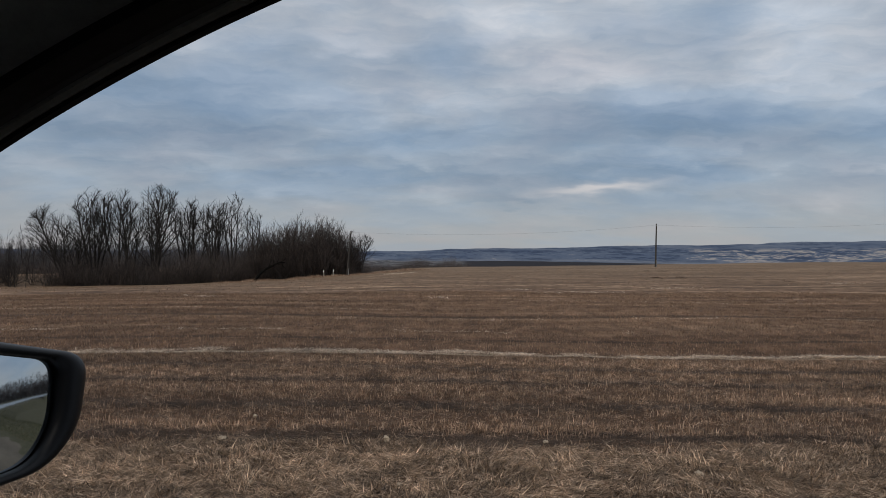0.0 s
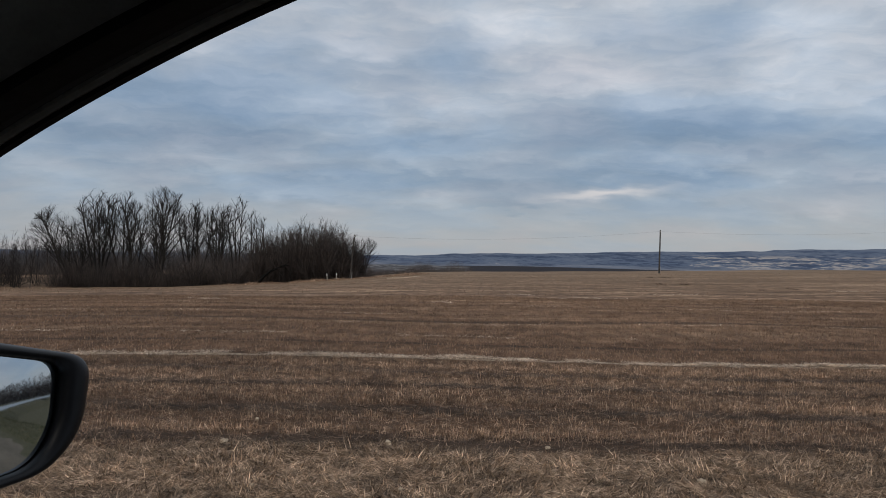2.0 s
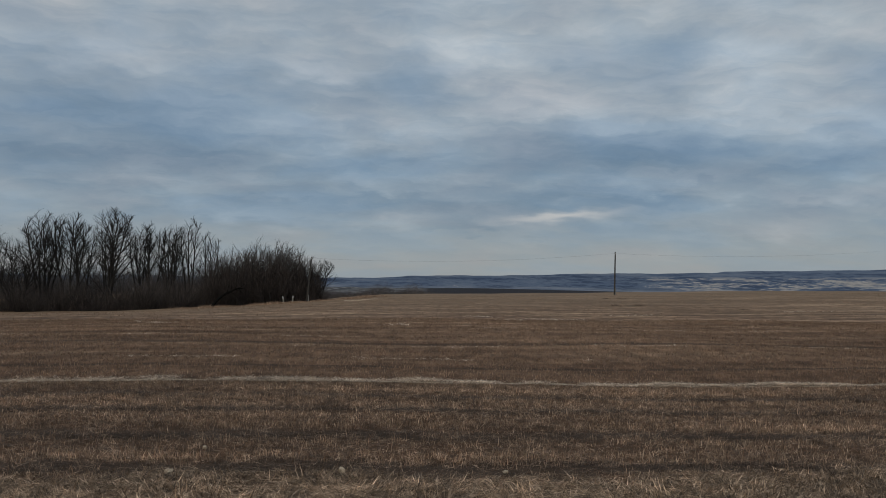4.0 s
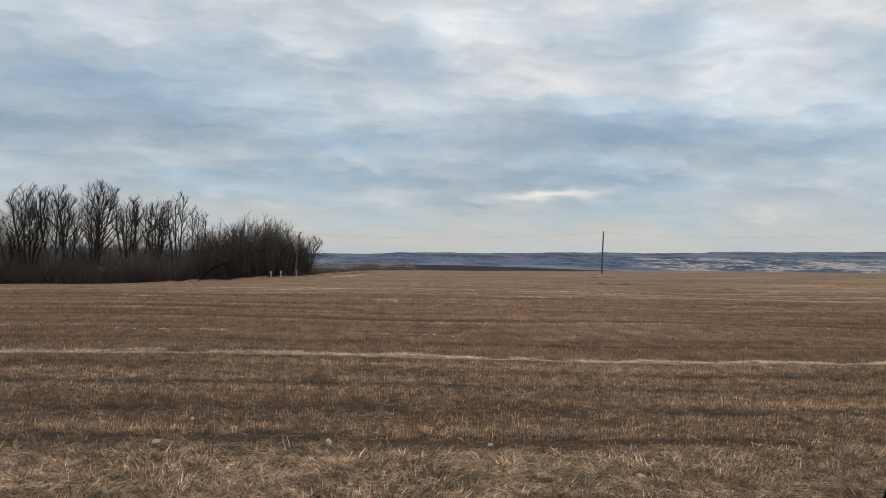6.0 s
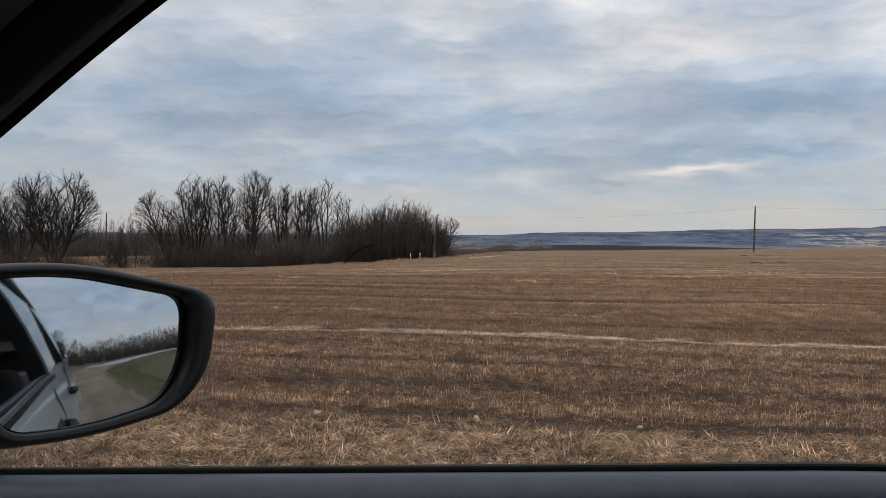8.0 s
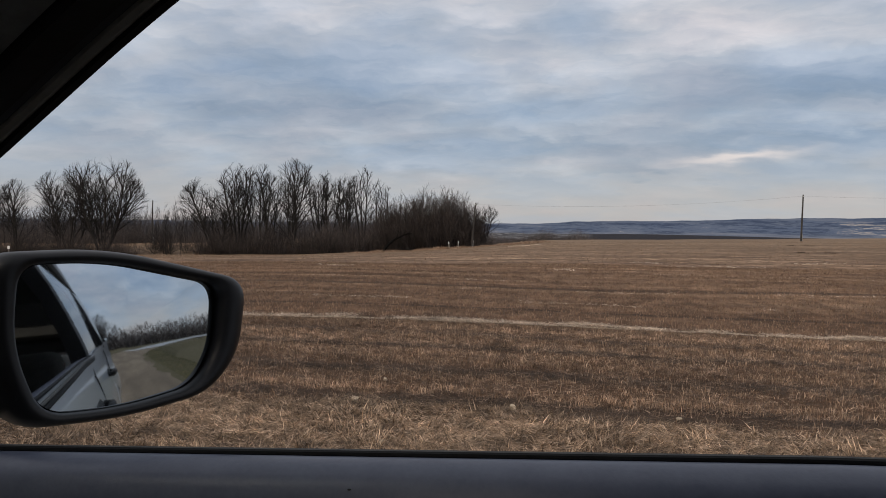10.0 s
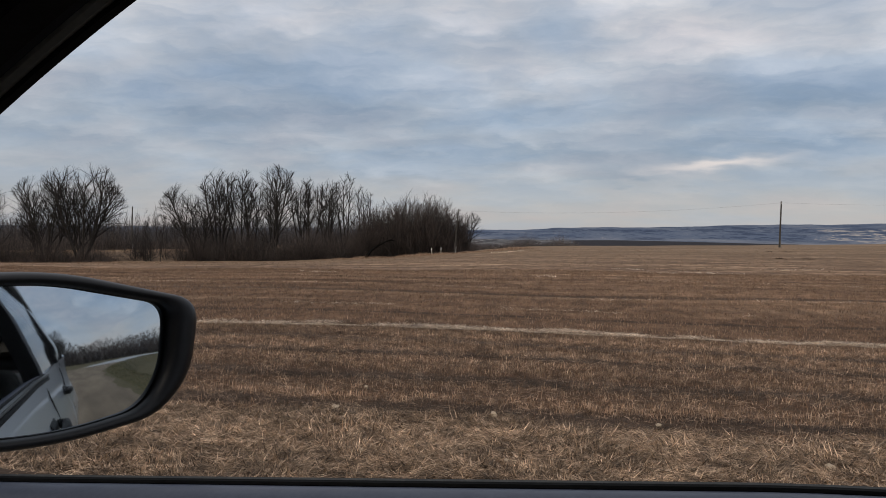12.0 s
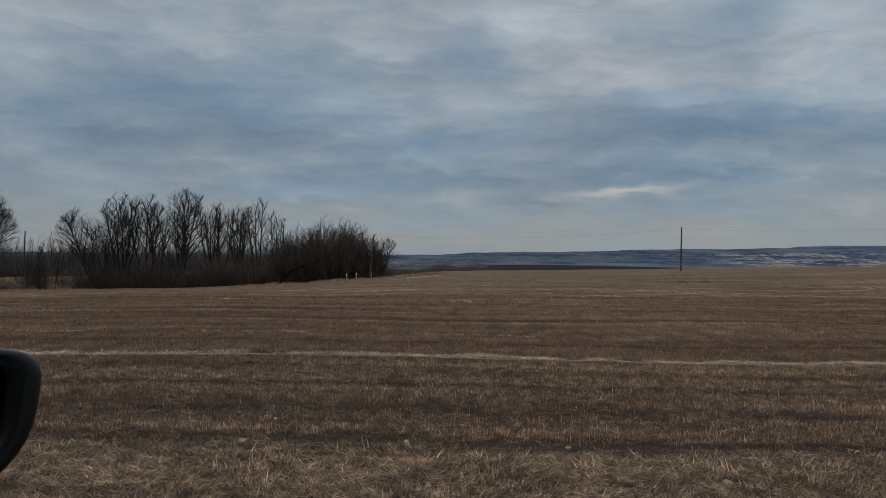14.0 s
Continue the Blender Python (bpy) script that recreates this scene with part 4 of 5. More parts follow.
def grow(w, a, d, ln, r, level, rng, habit):
    """One shoot that bends upwards, and the shoots that it bears."""
    last = len(habit["kids"])
    if level == last:
        w.tube([a, a + d * ln], r, 0.004, 3, 1)
        return
    n = (8, 5, 4)[level]
    pts, q = [a], d.copy()
    for _ in range(n):
        q = (q + Vector((rng.gauss(0, 1), rng.gauss(0, 1), rng.gauss(0, 1))) * habit["wave"] + Vector((0, 0, habit["rise"][level]))).normalized()
        pts.append(pts[-1] + q * (ln / n))
    w.tube(pts, r, max(r * 0.25, 0.010), (7, 5, 3)[level], 0 if level < 2 and last > 2 or level == 0 else 1)
    kids, low = habit["kids"][level], habit["low"][level]
    turn = rng.uniform(0, 6)
    for i in range(kids):
        t = low + (0.985 - low) * (i + rng.random()) / kids
        s = t * n
        m = min(int(s), n - 1)
        at = pts[m].lerp(pts[m + 1], s - m)
        along = (pts[m + 1] - pts[m]).normalized()
        u = along.cross(Vector((0.3, 0.2, 0.9))).normalized()
        v = along.cross(u)
        az = turn + i * 2.399 + rng.uniform(-0.5, 0.5)
        ang = habit["angle"][level] * rng.uniform(0.75, 1.25)
        dd = along * math.cos(ang) + (u * math.cos(az) + v * math.sin(az)) * math.sin(ang)
        if dd.z < -0.1:
            dd.z *= -0.3
        l2 = habit["reach"][level] * rng.uniform(0.75, 1.25) * (1.15 - 0.6 * t if level < last - 1 else 1.0)
        for cut in (1.0, 0.75, 0.5, 0.3):
            if habit["inside"](at + (dd + Vector((0, 0, 0.25))).normalized() * l2 * cut):
                break
        grow(w, at, dd.normalized(), l2 * cut, max(r * 0.50, 0.021) if level < last - 1 else habit["twig"], level + 1, rng, habit)


def dome(height, wide, waist):
    """Whether a place lies inside a rounded crown."""
    def inside(p):
        rad = math.hypot(p.x, p.y) / (wide * height)
        q = (p.z - waist * height) / ((1 - waist) * height) if p.z > waist * height else (waist * height - p.z) / (waist * height * 1.25)
        return rad * rad + q * q < 1
    return inside


def tree_meshes(seed, height, stems, splay, wide, kids, low=0.20, waist=0.50, reach=0.34, rise=0.05, angle=0.60, twig=0.0125):
    """A bare tree: stems fanning from the foot, ascending limbs, branches and many fine twigs in a rounded crown."""
    rng = random.Random(seed)
    w = Wood()
    habit = {"kids": kids, "low": (low, 0.18, 0.15), "angle": (angle, 0.62, 0.58), "reach": (reach * height, 0.19 * height, 0.070 * height),
             "rise": (0.025, rise * 0.5, 0.02), "wave": 0.038, "twig": twig, "inside": dome(height, wide, waist)}
    turn = rng.uniform(0, 6)
    for k in range(stems):
        az = turn + k * 6.283 / stems + rng.uniform(-0.4, 0.4)
        tilt = splay * rng.uniform(0.65, 1.1) if stems > 1 else 0.03
        d = Vector((math.cos(az) * math.sin(tilt), math.sin(az) * math.sin(tilt), math.cos(tilt)))
        ln = height * (0.97 if stems == 1 else rng.uniform(0.86, 0.97) * (1 - 0.30 * tilt))
        foot = Vector((math.cos(az), math.sin(az), 0)) * (0.25 if stems > 1 else 0) + Vector((0, 0, -0.4))
        grow(w, foot, d, ln, height * (0.0150 if stems == 1 else 0.0115), 0, rng, habit)
    return mesh_from("trunk", w.v[0], w.f[0], M_BARK), mesh_from("crown", w.v[1], w.f[1], M_TWIG)


def bush_meshes(seed, height, stems, wide, kids, reach=0.26, twig=0.0125):
    """A many-stemmed leafless bush, rounded like a dome."""
    rng = random.Random(seed)
    w = Wood()
    habit = {"kids": kids, "low": (0.12, 0.10), "angle": (0.55, 0.60), "reach": (reach * height, 0.075 * height),
             "rise": (0.035, 0.06), "wave": 0.05, "twig": twig, "inside": lambda p: p.z > 0.1}
    for k in range(stems):
        q = (k + 0.5) / stems
        el = math.asin(min(0.995, 0.10 + 0.90 * q ** 0.8))
        az = k * 2.399 + rng.uniform(-0.3, 0.3)
        end = Vector((math.cos(az) * math.cos(el) * wide, math.sin(az) * math.cos(el) * wide, 0.10 + 0.86 * math.sin(el))) * (height * rng.uniform(0.84, 0.97))
        foot = Vector((rng.uniform(-0.16, 0.16) * height, rng.uniform(-0.16, 0.16) * height, -0.2))
        grow(w, foot, (end - foot).normalized(), (end - foot).length, height * 0.0042, 0, rng, habit)
    return mesh_from("trunk", w.v[0], w.f[0], M_BARK), mesh_from("crown", w.v[1], w.f[1], M_BUSHTWIG)


def plant(name, meshes, x, y, s, turn, label, category, group, sink=0.0):
    ob = thing(name, label, category, group, at=(x, y, float(land(x, y)) - sink))
    ob.rotation_euler.z, ob.scale = turn, (s, s, s)
    for nm, me in zip(("trunk", "crown"), meshes):
        new(nm, me).parent = ob
    return ob


ROUND = [tree_meshes(11, 17.4, 5, 0.38, 0.43, (9, 7, 8), 0.22, 0.48, 0.44), tree_meshes(12, 17.8, 3, 0.13, 0.27, (12, 8, 8), 0.14, 0.46, 0.38, 0.07, 0.58), tree_meshes(15, 17.2, 5, 0.52, 0.50, (10, 9, 8), 0.18, 0.42, 0.44)]
TALL = [tree_meshes(21, 17.8, 4, 0.16, 0.225, (7, 7, 7), 0.28, 0.56, 0.28, 0.08, 0.52), tree_meshes(22, 18.2, 3, 0.10, 0.18, (7, 6, 7), 0.32, 0.60, 0.24, 0.10, 0.50), tree_meshes(23, 17.8, 3, 0.22, 0.25, (9, 8, 8), 0.24, 0.56, 0.32, 0.07, 0.54)]
BUSH = [bush_meshes(31, 9.1, 32, 0.44, (9, 10)), bush_meshes(32, 9.0, 34, 0.48, (9, 10)), bush_meshes(33, 9.2, 30, 0.36, (10, 10))]
SCRUB = [bush_meshes(51, 4.2, 16, 0.62, (6, 6), 0.3), bush_meshes(52, 4.0, 16, 0.75, (6, 6), 0.3)]
SAPLING = [tree_meshes(41, 8, 1, 0.0, 0.16, (12, 4, 4), 0.30, 0.5, 0.22), tree_meshes(42, 8, 2, 0.16, 0.2, (8, 4, 4), 0.3, 0.5, 0.22)]


def build_woods():
    rng = random.Random(5)
    grove = (
        (ROUND[2], -64.6, 118, 0.90, 0.4), (TALL[0], -61.4, 120, 1.00, 2.0), (TALL[2], -57.3, 121, 0.98, 0.3), (ROUND[1], -50.1, 119, 1.01, 4.0),
        (TALL[1], -46.6, 126, 0.80, 2.2), (TALL[1], -44.2, 122, 0.83, 5.0), (TALL[0], -40.6, 121, 0.85, 3.3), (TALL[1], -37.5, 122, 0.87, 0.9),
        (TALL[1], -34.9, 124, 0.74, 4.1), (TALL[1], -63.8, 126, 0.88, 5.2), (TALL[1], -53.6, 127, 0.88, 0.7), (TALL[2], -58.5, 128, 0.92, 1.7), (TALL[1], -42.4, 127, 0.80, 3.7), (TALL[1], -48.6, 129, 0.86, 1.2))
    for me, x, y, s, turn in grove:
        plant("bare_tree", me, x, y, s, turn, "tall leafless deciduous tree with dark branching stems", "tree", "trees of the grove")
    for me, x, y, s, turn in ((ROUND[0], -81.6, 109, 1.07, 0.2), (ROUND[2], -84.6, 113, 1.00, 3.1), (ROUND[0], -89.0, 110, 0.95, 4.2), (ROUND[1], -93.6, 113, 0.76, 1.3), (ROUND[1], -98.3, 108, 0.80, 1.0), (ROUND[0], -108, 110, 0.86, 2.0), (ROUND[1], -116, 108, 0.9, 5.0)):
        plant("bare_tree", me, x, y, s, turn, "broad leafless tree over dark undergrowth", "tree", "trees of the second grove")
    for x, y, s in ((-32.0, 118, 1.06), (-30.0, 121, 1.17), (-28.0, 117, 1.10), (-26.0, 120, 1.24), (-24.2, 117, 1.13), (-22.0, 120, 1.27), (-20.2, 117, 1.08), (-18.4, 119, 1.10), (-16.8, 118, 0.90), (-15.4, 119, 0.66), (-31.0, 116, 0.95), (-27.0, 115.5, 1.02), (-23.0, 115.5, 1.04), (-19.6, 115.5, 0.95), (-21.4, 122, 1.17), (-27.2, 122, 1.17), (-33.5, 122, 1.03), (-25.0, 124, 1.27), (-21.0, 124, 1.24), (-18.0, 123, 0.90), (-29, 125, 1.19)):
        plant("thicket_bush", rng.choice(BUSH), x, y, s, rng.uniform(0, 6), "dense dark leafless bush at the end of the grove", "bush", "bushes of the thicket")
    for x0, x1, y0, y1, n in ((-67, -34, 113.5, 118, 16), (-112, -79, 104.5, 108, 13), (-79, -68, 113, 121, 7)):
        for i in range(n):
            x = x0 + (x1 - x0) * (i + rng.random()) / n
            plant("scrub_bush", rng.choice(SCRUB), x, rng.uniform(y0, y1), rng.uniform(0.85, 1.35), rng.uniform(0, 6), "low twiggy leafless bush below the trees", "bush", "bushes below the trees")
    plant("bare_tree", ROUND[0], -14.9, 121, 0.45, 1.0, "small leafless tree at the end of the thicket", "tree", "trees of the grove")
    for x, y, s in ((-71, 112, 0.75), (-69.5, 111, 0.55), (-74, 116, 0.6), (-77, 118, 0.7), (-67.5, 110.5, 0.5), (-72.5, 120, 0.75)):
        plant("sapling", rng.choice(SAPLING), x, y, s, rng.uniform(0, 6), "thin leafless sapling in dry grass", "sapling", "saplings between the groves")
    for i in range(22):
        x = -72 - 76 * (i + rng.random()) / 22
        plant("sapling", SAPLING[i % 2], x, rng.uniform(132, 150), rng.uniform(0.75, 1.25), rng.uniform(0, 6), "slender leafless tree standing behind the groves", "sapling", "saplings behind the groves")
    # leaning broken stem at the thicket's foot
    w = Wood()
    stem = shaken(bow(Vector((0, 0, 0)), Vector((5.2, 0, 3.3)), 1.7, 8), rng, 0.06)
    w.tube(stem, 0.27, 0.09, 6, 0)
    for i in range(18):
        a = stem[2 + i % 6]
        d = Vector((rng.uniform(0.1, 1), rng.gauss(0, 0.6), rng.gauss(0.2, 0.5))).normalized()
        w.tube([a, a + d * rng.uniform(0.8, 1.9)], 0.06, 0.02, 3, 1)
    ob = thing("fallen_tree", "dark broken leaning tree stem by the bushes", "fallen tree", at=(-31.2, 112.6, float(land(-31.2, 112.6)) - 0.1))
    for nm, k, mt in (("trunk", 0, M_DEADWOOD), ("crown", 1, M_DEADWOOD)):
        new(nm, mesh_from(nm, w.v[k], w.f[k], mt)).parent = ob


build_woods()


def brush(name, n, x0, x1, y0, y1, h0, h1, width, label, seed, category="undergrowth", mat=None, shape=None, power=1.3, fuzz=0.0):
    """Standing stems, and, by the share fuzz, short side twigs that fill the growth up to its top."""
    rng = np.random.default_rng(seed)
    x, y = rng.uniform(x0, x1, n) + rng.normal(0, 1.2, n), rng.uniform(y0, y1, n) + rng.normal(0, 0.8, n)
    h = (h0 + (h1 - h0) * rng.uniform(0, 1, n) ** power) * (0.60 + 0.22 * np.sin(x * 0.55 + 1.3 * np.sin(x * 0.21)) + 0.18 * np.sin(x * 1.7 + y))
    if shape is not None:
        h = h * shape(x)
    side = rng.uniform(0, 1, n) < fuzz
    lift = np.where(side, h * rng.uniform(0.10, 0.95, n), 0.0)
    length = np.where(side, np.minimum(rng.uniform(0.08, 0.20, n) * h1, h), h * (0.9 if fuzz else 1.0))
    lean = np.abs(rng.normal(0, 0.62, n)) * np.where(side, 1.4, 0.6 if fuzz else 1.0)
    blades(name, x, y, length, rng.uniform(width * 0.5, width, n), lean, rng, mat or M_BRUSH, label, category, lift=lift, slim=True)


brush("undergrowth", 120000, -67, -33, 116, 130, 0.6, 7.6, 0.045, "dense dark leafless undergrowth below the trees", 2, fuzz=0.75)
brush("undergrowth", 110000, -34, -15.0, 116.5, 126, 0.8, 8.8, 0.038, "dense dark brushwood inside the thicket", 3, shape=lambda x: 0.30 + 0.70 * smooth(-14, -20, x), fuzz=0.8)
brush("undergrowth", 46000, -125, -78, 107, 114, 0.4, 6.0, 0.045, "thin dark brush among the second grove", 24, fuzz=0.75)
brush("undergrowth", 62000, -165, -94, 134, 146, 0.6, 7.4, 0.05, "dense dark undergrowth behind the second grove", 4, fuzz=0.75)
brush("undergrowth", 26000, -100, -72, 137, 150, 0.4, 4.6, 0.045, "thin dark brush between the groves", 14, fuzz=0.75)
brush("dry_weeds", 26000, -135, -62, 101, 136, 0.1, 0.6, 0.06, "dry tan weeds between the groves", 6, "weeds", M_STALK)
brush("dry_weeds", 24000, -36, -4, 111, 115.0, 0.1, 0.75, 0.045, "dry tan weeds along the edge of the thicket", 8, "weeds", M_STALK)
brush("far_wood", 90000, -460, -36, 215, 260, 8.0, 15.0, 0.22, "distant leafless wood behind the groves", 9, "wood", M_WOODFAR, power=0.7, fuzz=0.6)
brush("far_scrub", 14000, -22, 6, 168, 186, 2.4, 5.2, 0.04, "thin leafless scrub past the crest of the field", 10, "scrub", fuzz=0.7)
brush("far_wood", 60000, 150, 190, -260, 118, 8.4, 10.0, 0.60, "hazy leafless wood behind the bend of the road", 12, "wood", M_WOODFAR, power=0.3, fuzz=0.88)
for k, (x, y, s) in enumerate(((84, -4.6, 0.46), (80, -5.4, 0.52), (88, -7.5, 0.48))):
    plant("bare_tree", ROUND[k], x, y, s, k * 2.0, "broad leafless tree beside the road behind", "tree", "trees by the road")


# ---------------------------------------------------------------- the car from which the field is seen
# the car points towards -x; its near side faces the field (+y)
CAR_MID = -1.32


def side_y(x, z, half=0.90):
    """Half width of the body at a place along it and a height over the road."""
    h = z - ROAD_Z
    k = 1.035 + 0.030 * math.exp(-((h - 0.86) / 0.16) ** 2) - 0.06 * smooth(0.55, 0.20, h) - 0.012 * math.exp(-((h - 0.70) / 0.12) ** 2) - 0.068 * smooth(0.94, 1.18, h)
    ends = 1 - 0.30 * smooth(-1.25, -2.05, x) ** 2 - 0.16 * smooth(1.7, 2.35, x) ** 2
    return half * k * ends


def belt_z(x):
    return 2.110 + 0.056 * min(x, 0.15) + 0.020 * max(x - 0.15, 0) + 0.034 * max(x - 0.50, 0) if x > -0.62 else 2.075 - 0.22 * (-0.62 - x) ** 1.35


def body_side(sign):
    """Lower body side, from the sill under the doors to the belt line, with wheel arches."""
    rings = []
    xs = list(np.linspace(-2.05, 2.35, 89))
    for x in xs:
        top = belt_z(x)
        arch = 0.0
        for wx in (-1.30, 1.42):
            if abs(x - wx) < 0.40:
                arch = max(arch, ROAD_Z + 0.33 + math.sqrt(0.40 ** 2 - (x - wx) ** 2))
        low = max(ROAD_Z + 0.24 + 0.10 * smooth(-1.8, -2.05, x) + 0.12 * smooth(2.0, 2.35, x), arch)
        ring = []
        for i in range(15):
            z = low + (top - low) * i / 14
            ring.append((x, CAR_MID + sign * side_y(x, z), z))
        ring.append((x, CAR_MID + sign * (side_y(x, top) - 0.008), top - 0.006))
        ring.append((x, CAR_MID + sign * (side_y(x, top) - 0.014), top - 0.03))
        rings.append(ring)
    return loft_bm(rings, closed=False)


# curve of the window's upper edge: windscreen pillar, then roof rail
RAIL = [(-0.68, -0.500, 2.0745), (-0.50, -0.527, 2.1915), (-0.40, -0.543, 2.2545), (-0.35, -0.550, 2.2855), (-0.30, -0.559, 2.3165), (-0.25, -0.568, 2.3475), (-0.20, -0.576, 2.3765), (-0.15, -0.583, 2.4025), (-0.10, -0.590, 2.4255), (-0.05, -0.595, 2.4465), (0.00, -0.601, 2.4645), (0.05, -0.604, 2.4780), (0.10, -0.607, 2.4880), (0.20, -0.610, 2.5000), (0.45, -0.612, 2.5065), (0.9, -0.612, 2.5065), (1.35, -0.612, 2.4795), (1.75, -0.605, 2.4145)]


def mirrored(p, sign):
    return Vector((p[0], CAR_MID + sign * (p[1] - CAR_MID), p[2]))


def rail_bm(sign, profile, grow_up=0.0):
    """A section (pairs of inward and upward offsets) swept along the rail curve."""
    pts = spline(RAIL, 80)
    rings = []
    for i, p in enumerate(pts):
        d = (pts[min(i + 1, 79)] - pts[max(i - 1, 0)]).normalized()
        n = Vector((-d.z, 0, d.x)).normalized()          # away from the opening, in the side's plane
        ring = []
        for inward, up in profile:
            q = p + n * up + Vector((0, -inward, 0))
            ring.append(mirrored(q, sign))
        rings.append(ring)
    return loft_bm(rings)


def build_car():
    car = thing("parked_car", "silver-white car parked on a dirt road, near window lowered", "car", at=(0, 0, 0))
    for sign in (1, -1):
        part("body_side", body_side(sign), M_WHITEPAINT, car, "silver-white painted body side")
        # outer roof rail with the screen pillar
        part("roof_rail", rail_bm(sign, [(0.012, 0.006), (-0.004, 0.030), (0.010, 0.075), (0.05, 0.10), (0.06, 0.055), (0.035, 0.012)]), M_BLACKTRIM, car, "black roof rail")
        seal = part("door_seal", rail_bm(sign, [(0.000, 0.000), (0.0045, 0.0008), (0.0055, 0.004), (0.004, 0.012), (0.000, 0.014), (-0.004, 0.008)]), M_SEAL, car, "black rubber door seal")
        part("seal_lip", rail_bm(sign, [(0.0050, 0.0030), (0.0080, 0.0026), (0.0110, 0.0044), (0.0122, 0.0080), (0.0100, 0.012), (0.004, 0.012)]), M_LIPSHEEN, seal, "inner lip of the seal, highlight in its greyish colour")
        part("seal_back", rail_bm(sign, [(0.0110, 0.0075), (0.022, 0.0065), (0.036, 0.009), (0.041, 0.018), (0.028, 0.028), (0.010, 0.026)]), M_SEAL, seal, "black rubber seal channel")
        part("pillar_lining", rail_bm(sign, [(0.040, 0.013), (0.048, 0.015), (0.060, 0.024), (0.085, 0.060), (0.110, 0.115), (0.12, 0.20), (0.075, 0.20), (0.05, 0.10), (0.030, 0.032)]), M_PILLAR, car, "grey fabric-covered pillar lining")
    # bonnet, roof, tail, screens
    rings = []
    for x in np.linspace(-2.05, -0.95, 14):
        z = belt_z(x) + 0.002
        w = side_y(x, z) - 0.035
        rings.append([(x, CAR_MID + w * s, z + 0.055 * (1 - s * s)) for s in np.linspace(-1, 1, 17)])
    part("bonnet", loft_bm(rings, closed=False), M_WHITEPAINT, car)
    rail = spline(RAIL, 80)
    rings = []
    for p in rail[34:]:
        w = p.y - CAR_MID - 0.02
        rings.append([(p.x, CAR_MID + w * s, p.z + 0.085 + 0.035 * (1 - s * s)) for s in np.linspace(-1, 1, 15)])
    part("roof", loft_bm(rings, closed=False), M_WHITEPAINT, car)
    rings = []
    for p in rail[32:]:
        w = p.y - CAR_MID - 0.10
        rings.append([(p.x, CAR_MID + w * s, p.z + 0.055 + 0.03 * (1 - s * s)) for s in np.linspace(-1, 1, 15)])
    part("headliner", loft_bm(rings, closed=False), M_HEADLINER, car, "dark cloth headliner")

    def sheet(a, b, w0, w1, bow, n=9):
        rr = []
        for i in range(n):
            t = i / (n - 1)
            p = Vector(a).lerp(Vector(b), t)
            w = w0 + (w1 - w0) * t
            rr.append([(p.x - bow * (1 - s * s), CAR_MID + w * s, p.z) for s in np.linspace(-1, 1, 13)])
        return loft_bm(rr, closed=False)

    screen = part("windscreen", sheet((-0.80, 0, 2.02), (-0.12, 0, 2.505), 0.80, 0.70, 0.10), M_GLASS, car, "clear curved windscreen")
    part("scuttle", sheet((-1.02, 0, 2.05), (-0.78, 0, 2.03), 0.80, 0.80, 0.10), M_SEAL, car)
    part("tailgate", sheet((2.33, 0, 1.30), (2.20, 0, 2.12), 0.72, 0.74, -0.05), M_WHITEPAINT, car)
    rear = part("rear_window", sheet((2.18, 0, 2.14), (1.72, 0, 2.52), 0.70, 0.66, -0.05), M_GLASS, car)
    for nm, x, x2 in (("front_bumper", -2.10, -1.96), ("rear_bumper", 2.20, 2.42)):
        part(nm, box_bm(x, x2, CAR_MID - 0.66, CAR_MID + 0.66, ROAD_Z + 0.26, ROAD_Z + 0.62, 0.05), M_WHITEPAINT if nm[0] == "f" else M_BLACKTRIM, car)
    part("dashboard", box_bm(-0.80, -0.42, CAR_MID - 0.72, CAR_MID + 0.72, 1.72, 1.99, 0.05), M_LINING, car, "dark plastic dashboard")
    part("cabin_floor", box_bm(-0.9, 2.1, CAR_MID - 0.74, CAR_MID + 0.74, 1.28, 1.33), M_LINING, car)
    part("rear_seat", box_bm(1.25, 1.65, CAR_MID - 0.62, CAR_MID + 0.62, 1.33, 2.16, 0.09), M_LINING, car, "dark cloth rear bench")
    # posts between the doors and behind them
    for sign in (1, -1):
        for x0, x1, y1 in ((0.36, 0.44, 0.0), (1.18, 1.24, 0.0)):
            rr = []
            for t in np.linspace(0, 1, 8):
                z = belt_z(x0) - 0.02 + (2.51 - belt_z(x0)) * t
                yy = -0.445 - 0.165 * t ** 1.15
                xx = x0 + 0.05 * t
                rr.append([mirrored(q, sign) for q in ((xx, yy, z), (xx + (x1 - x0), yy, z), (xx + (x1 - x0), yy - 0.05, z), (xx, yy - 0.05, z))])
            part("door_post", loft_bm(rr), M_SEAL, car, "black window post")
        rr = []
        for t in np.linspace(0, 1, 8):
            z = belt_z(1.5) - 0.02 + (2.45 - belt_z(1.5)) * t
            yy = -0.445 - 0.165 * t ** 1.15
            rr.append([mirrored(q, sign) for q in ((1.62 + 0.02 * t, yy, z), (2.16 - 0.42 * t, yy - 0.03, z), (2.16 - 0.42 * t, yy - 0.09, z), (1.62 + 0.02 * t, yy - 0.05, z))])
        part("rear_quarter", loft_bm(rr), M_SEAL, car, "black rear window quarter")
